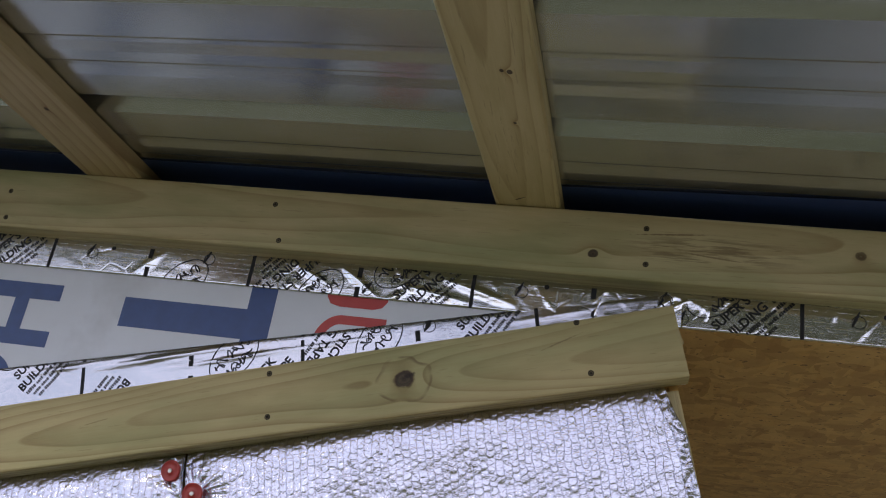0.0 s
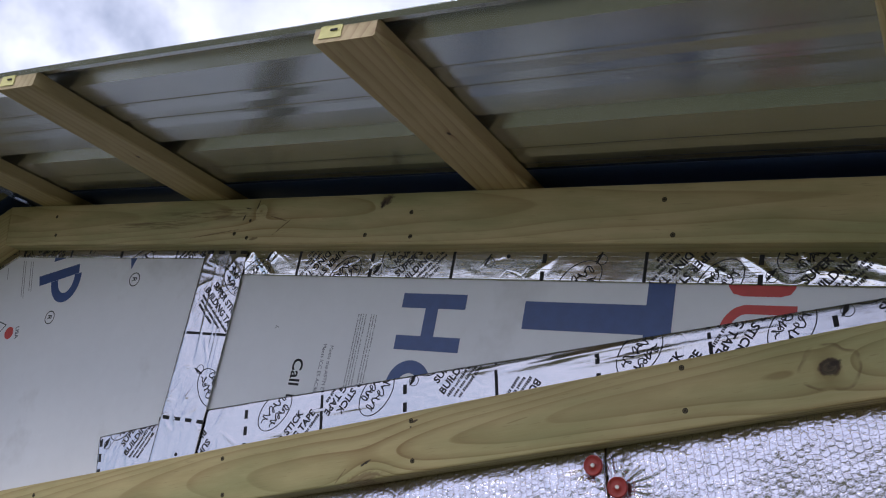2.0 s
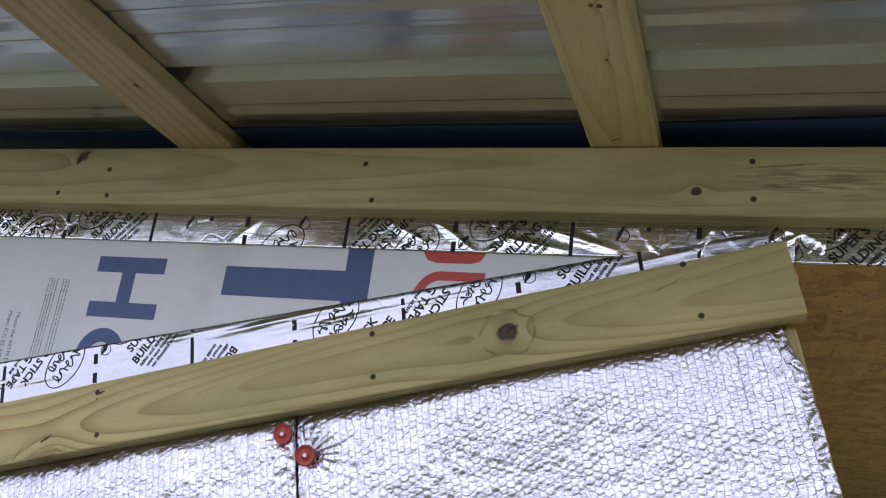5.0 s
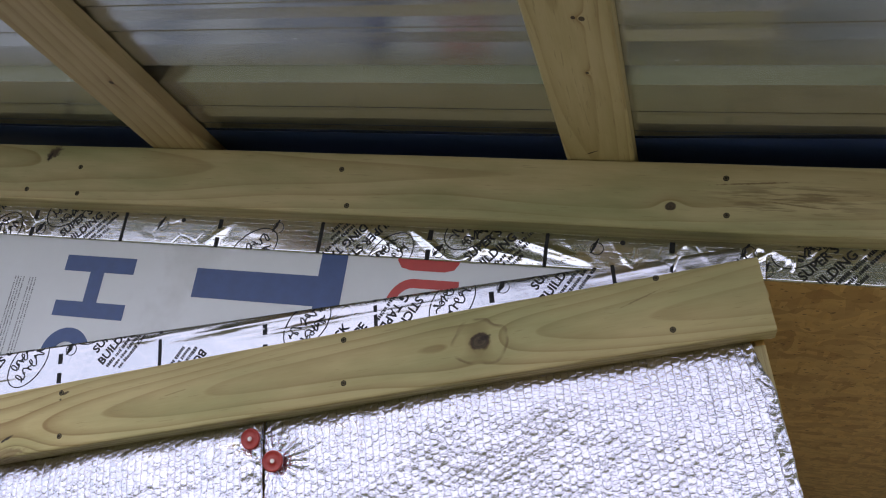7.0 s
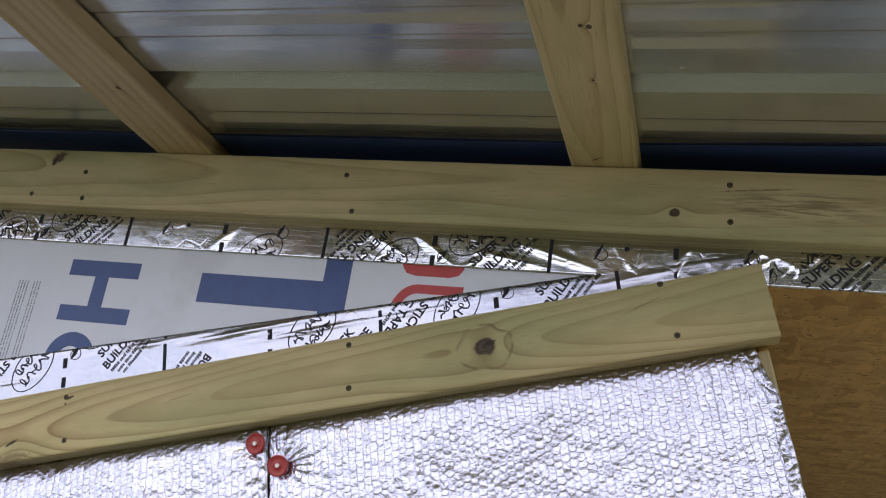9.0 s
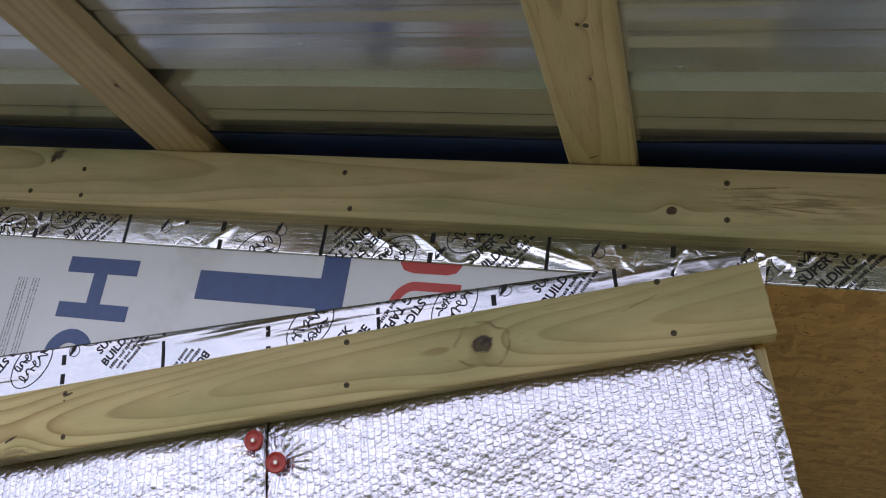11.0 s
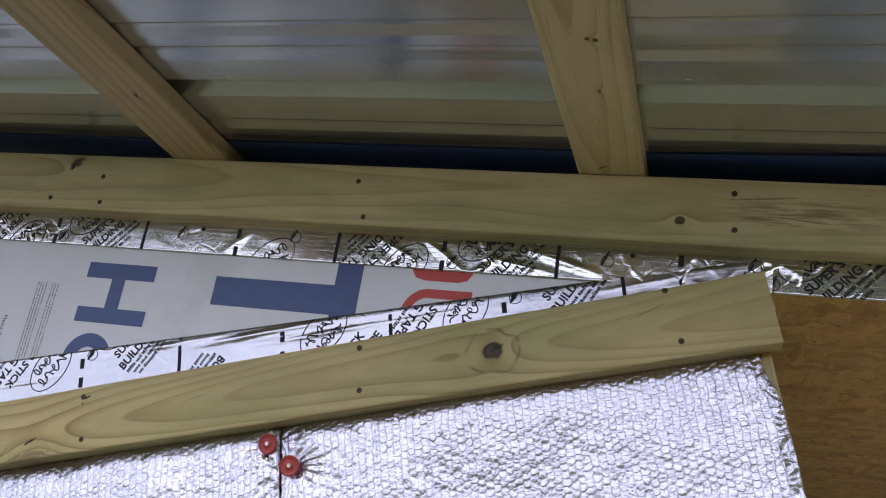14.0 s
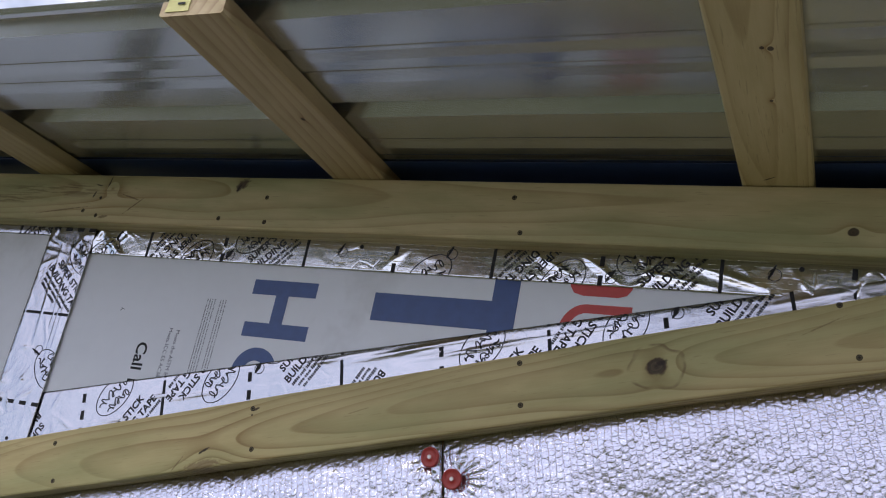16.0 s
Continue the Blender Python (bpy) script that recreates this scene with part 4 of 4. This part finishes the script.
        for d in np.arange(y0, y1, 0.0275):
            ink("printed_line", flat([rect(a + step / 2 - 0.0032, a + step / 2 + 0.0032, d, d + 0.0145)]))
        if (k + text_half) % 2 == 0:
            block(a + 0.090, yc + 0.048, 230)
            logo(a + 0.103, yc - 0.006, 230)
            badge(a + 0.170, yc + 0.004, 40)
            logo(a + 0.209, yc + 0.040, 40)
            block(a + 0.212, yc - 0.007, 47)
        else:
            badge(a + 0.064, yc + 0.0205, 60)
            badge(a + 0.245, yc + 0.026, 60)
            logo(a + 0.214, yc - 0.008, 42)
            block(a + 0.208, yc - 0.090, 47)
            block(a + 0.072, yc - 0.038, 230)
            ink("printed_mark", flat([ellipse(a + 0.095, yc + 0.030, 0.0032, 0.0032)]))
    return ob


FOIL_LABEL = "wrinkled silver foil tape with black print "
tape(wall_frame(RAKE @ Vector((0, 0, 0)), -14.9, 0.0002), 0.66, 2.05, -0.1345, -0.032, 3.0, 0.819, 0.3105, FOIL_LABEL + "below the rake board", 1.0, 0, -0.1265, [(0.66, 0.80, 9), (0.8, 1.2, 1), (1.47, 1.62, 3), (1.62, 1.88, 7), (1.88, 2.06, 8)], (), 9.0, 0.006, sharp=[(0.735, 50, 0.0060, 0.0045, -0.112, 0.045), (0.70, -30, 0.005, 0.004, -0.105, 0.03), (1.598, 52, 0.0040, 0.0030, -0.113, 0.030), (1.283, -47, 0.0050, 0.0022, -0.115, 0.020), (1.70, 80, 0.004, 0.0022, -0.120, 0.05), (1.76, 74, 0.0045, 0.0026, -0.112, 0.05), (1.52, 60, 0.004, 0.002, -0.105, 0.02)])
tape(wall_frame(RAKE @ Vector((0, 0, 0)), -14.9, 0.0012), 2.015, 2.72, -0.1345, -0.032, 9.0, 2.156, 0.3105, FOIL_LABEL + "across the open porch", 1.0, 1, -0.1265, [(2.06, 2.7, 12)], (), 2.0, 0.006)
tape(wall_frame(RAKE @ Vector((0, 0, 0)), -14.9, 0.0001), 0.0, 0.664, -0.1045, -0.02, 4.0, 0.202, 0.3105, FOIL_LABEL + "under the peak", 0.8, 1, -0.110, [(0.0, 0.66, 14)])
mirror = wall_frame(PEAK, 14.9, 0.0004)
tape(mirror, -2.5, 0.02, -0.1045, -0.02, 5.0, -0.13, 0.3105, FOIL_LABEL + "along the falling rake", 0.8, 1, -0.080, [(-2.0, 0.0, 30)])
LOW = wall_frame((-0.487, 0, 2.151), -2.35, 0.0012)
tape(LOW, -0.115, 1.333, -0.102, 0.0075, 6.0, 0.239, 0.3085, FOIL_LABEL + "above the level board", 1.3, 0, -0.005, [(-0.1, 0.06, 5), (1.25, 1.33, 5)], [(0.50, 0.95, 4), (-0.1, 0.45, 4), (0.95, 1.3, 5)], press=0.0006, ridges=[(0.66, -0.004, 0.14, 0.0036, 0.0028), (0.76, -0.015, 0.12, 0.0024, 0.0020), (0.90, -0.010, 0.08, 0.0018, 0.0014), (0.30, -0.030, 0.08, 0.0022, 0.0016), (0.24, -0.024, 0.05, 0.0020, 0.0018)])
tape(wall_frame((-0.745, 0, 2.1505), 0.4, 0.0024), 0.0, 0.20, -0.102, 0.0, 7.0, -0.148, 0.3085, FOIL_LABEL + "as a short patch", 2.2, 0, -0.022, [(0.0, 0.2, 12)])
UP = wall_frame(RAKE @ Vector((0.592, -0.43, 0)), 90 - 14.9, 0.0046)
tape(UP, -0.08, 0.395, -0.104, 0.0, 8.0, 0.182, 0.3095, FOIL_LABEL + "over the board joint", 1.8, 0, -0.091, [(0.26, 0.395, 12), (0.0, 0.08, 5), (0.08, 0.26, 2)], [(0.15, 0.39, 4)])


# ---- bubble foil ----
CAPS = ((0.196, 1.964), (0.225, 1.932))
WALL = wall_frame((0, 0, 0))


def bubble_height(x, z, x0, x1, hexes):
    """Foil's distance out from the wall: a grid of bubbles, crumples and the pull of the fixings."""
    edge = min(x - x0, x1 - x, 1.0)
    top = 1.989 - z
    h = 0.0145 + 0.008 * noise.noise((x * 3.1, z * 4.0, 2.0)) + (0.0018 if x > 0.21 else 0.0034) * noise.noise((x * 14, z * 14, 5.0))
    h -= 0.010 * math.exp(-max(top, 0.0) / 0.012)
    flatten = min(1.0, max(0.0, (edge - 0.009) / 0.006))
    p = 0.0096
    best = 1.0
    at, z_at = x, z
    x += 0.0010 * noise.noise((at * 28, z * 28, 0.3))
    z += 0.0010 * noise.noise((at * 28, z_at * 28, 7.3))
    row = round(x / 0.0092)
    for r in (row - 1, row, row + 1):
        xc = r * 0.0092
        zc = (round(z / 0.0088 + 0.5 * (r % 2)) - 0.5 * (r % 2)) * 0.0088
        best = min(best, math.hypot(x - xc, z - zc))
    x, z = at, z_at
    rise = min(1.0, max(0.0, (0.53 - best / p) / 0.14))
    dome = rise * rise * (3 - 2 * rise) * (0.85 + 0.15 * (1 - (best / p / 0.53) ** 2))
    local = 0.55 + 0.45 * min(1.0, max(0.0, (x - hexes) / 0.25))
    h += flatten * local * 0.0005 * dome
    h += flatten * (1.25 - local) * (0.0010 * noise.noise((x * 95, z * 80, 1.0)) + 0.0006 * noise.noise((x * 190, z * 170, 3.0)))
    h += 0.0007 * noise.noise((x * 70, z * 60, 9.0))
    for c in (0.342, 0.762):
        h -= 0.0022 * math.exp(-((x - c - 0.002 * noise.noise((z * 20, c, 0))) / 0.0016) ** 2)
    for cx, cz in CAPS:
        d = math.hypot(x - cx, z - cz)
        if d < 0.11:
            a = math.atan2(z - cz, x - cx)
            h -= 0.0045 * math.exp(-(d / 0.02) ** 2)
            h += 0.0011 * math.cos(17 * a + 2.5 * math.sin(3 * a)) * math.exp(-((d - 0.028) / 0.018) ** 2) * (0.4 if cx < 0.2 else 1.0)
    if edge < 0.009:
        h += 0.0012 * noise.noise((x * 60, z * 90, 4.0)) - 0.001
    if x1 > 0.5 and x1 - x < 0.05:
        h += 0.010 * math.exp(-(x1 - x) / 0.014) * min(1.0, max(0.0, top / 0.09)) + 0.002 * noise.noise((z * 45, 1.0, 1.0)) * math.exp(-(x1 - x) / 0.012)
    return h


def foil_piece(x0, x1, fine_from, label):
    step = 0.0018
    zs = np.concatenate([np.linspace(0.06, 1.66, 28), np.arange(1.68, 1.9885, step)])
    xs = np.arange(fine_from, x1, step)
    if fine_from > x0:
        xs = np.concatenate([np.linspace(x0, fine_from - step, 40), xs])
    me = sheet(xs, zs, lambda x, z: bubble_height(x, z, x0, x1, 0.35), 0.002)
    # a wavering cut edge
    for v in me.vertices:
        if x1 > 0.5 and v.co.x > x1 - 0.03:
            v.co.x += 0.015 * max(0.0, min(1.0, (1.989 - v.co.y) / 0.07)) + 0.0016 * noise.noise((v.co.y * 40, 0.5, 0.2))
        if v.co.y > 1.985:
            v.co.y += 0.0012 * noise.noise((v.co.x * 130, 2.5, 0.2))
    ob = from_mesh("bubble_foil", me, BUBBLE)
    ob.matrix_world = WALL
    return tagged(ob, label, "foil insulation", "bubble foil sheets")


def hem(sheet_ob, x0, x1, label):
    """The crimped flat band along a sheet's cut edge."""
    zs = np.arange(1.60, 1.986, 0.003)
    loose = x1 > 0.5

    def height(x, z):
        top = max(0.0, 1.989 - z)
        h = 0.0172 - 0.010 * math.exp(-top / 0.012) + 0.0040 * noise.noise((x * 120, z * 110, 4.0)) + 0.0008 * noise.noise((x * 260, z * 300, 2.0))
        return h + (0.009 * min(1.0, top / 0.09) if loose else 0.0)

    me = sheet(np.linspace(x0, x1, 8), zs, height, 0.002)
    for v in me.vertices:
        v.co.x += (0.015 * max(0.0, min(1.0, (1.989 - v.co.y) / 0.07)) if loose else 0.0) + 0.0018 * noise.noise((v.co.y * 40, 0.5, 0.2))
    ob = from_mesh("edge_band", me, BUBBLE, sheet_ob, label)
    ob.matrix_world = WALL


west = foil_piece(-2.6, 0.2085, -0.62, "crumpled silver bubble foil sheet hung under the level board")
hem(west, 0.1965, 0.2085, "flat crimped foil edge")
east = foil_piece(0.2105, 0.8115, 0.2105, "silver bubble foil sheet with a loose cut edge")
hem(east, 0.7985, 0.8125, "crimped foil edge")


def cap_nail(m, label, r=0.0135):
    """A red plastic cap with a raised rim and hub, held by a nail."""
    bm = bmesh.new()
    profile = [(0.0, 0.0034), (0.0035, 0.0034), (0.0042, 0.0026), (r * 0.78, 0.0020), (r * 0.84, 0.0029), (r * 0.95, 0.0027), (r, 0.0012), (r, 0.0)]
    rings = []
    for q, h in profile:
        rings.append([bm.verts.new((q * math.cos(a), q * math.sin(a), h)) for a in (2 * math.pi * i / 28 for i in range(28))] if q else [bm.verts.new((0, 0, h))])
    for a, b in zip(rings, rings[1:]):
        for i in range(28):
            j = (i + 1) % 28
            bm.faces.new((a[0], b[i], b[j]) if len(a) == 1 else (a[i], b[i], b[j], a[j]))
    bm.faces.new(rings[-1][::-1])
    bmesh.ops.recalc_face_normals(bm, faces=bm.faces)
    for f in bm.faces:
        f.smooth = True
    ob = part("cap_nail", bm, CAP_RED)
    ob.matrix_world = m
    tagged(ob, label, "cap nail", "red cap nails")
    bm = bmesh.new()
    bmesh.ops.create_cone(bm, cap_ends=True, segments=16, radius1=0.0031, radius2=0.0024, depth=0.0014, matrix=Matrix.Translation((0.0004, 0, 0.0040)))
    part("nail_head", bm, NAIL, ob, "bright zinc nail head")
    return ob


for k, (cx, cz) in enumerate(CAPS):
    cap_nail(WALL @ pose(cx, cz, 0.0185 + 0.001 * k, 4, -6 + 10 * k, 0), "round red plastic cap nail pinning bubble foil at the joint")
cap_nail(RAKE @ pose(0.151, -0.495, 0.0005, 0, 0, 0), "round red plastic cap nail in the grey board", 0.0125)
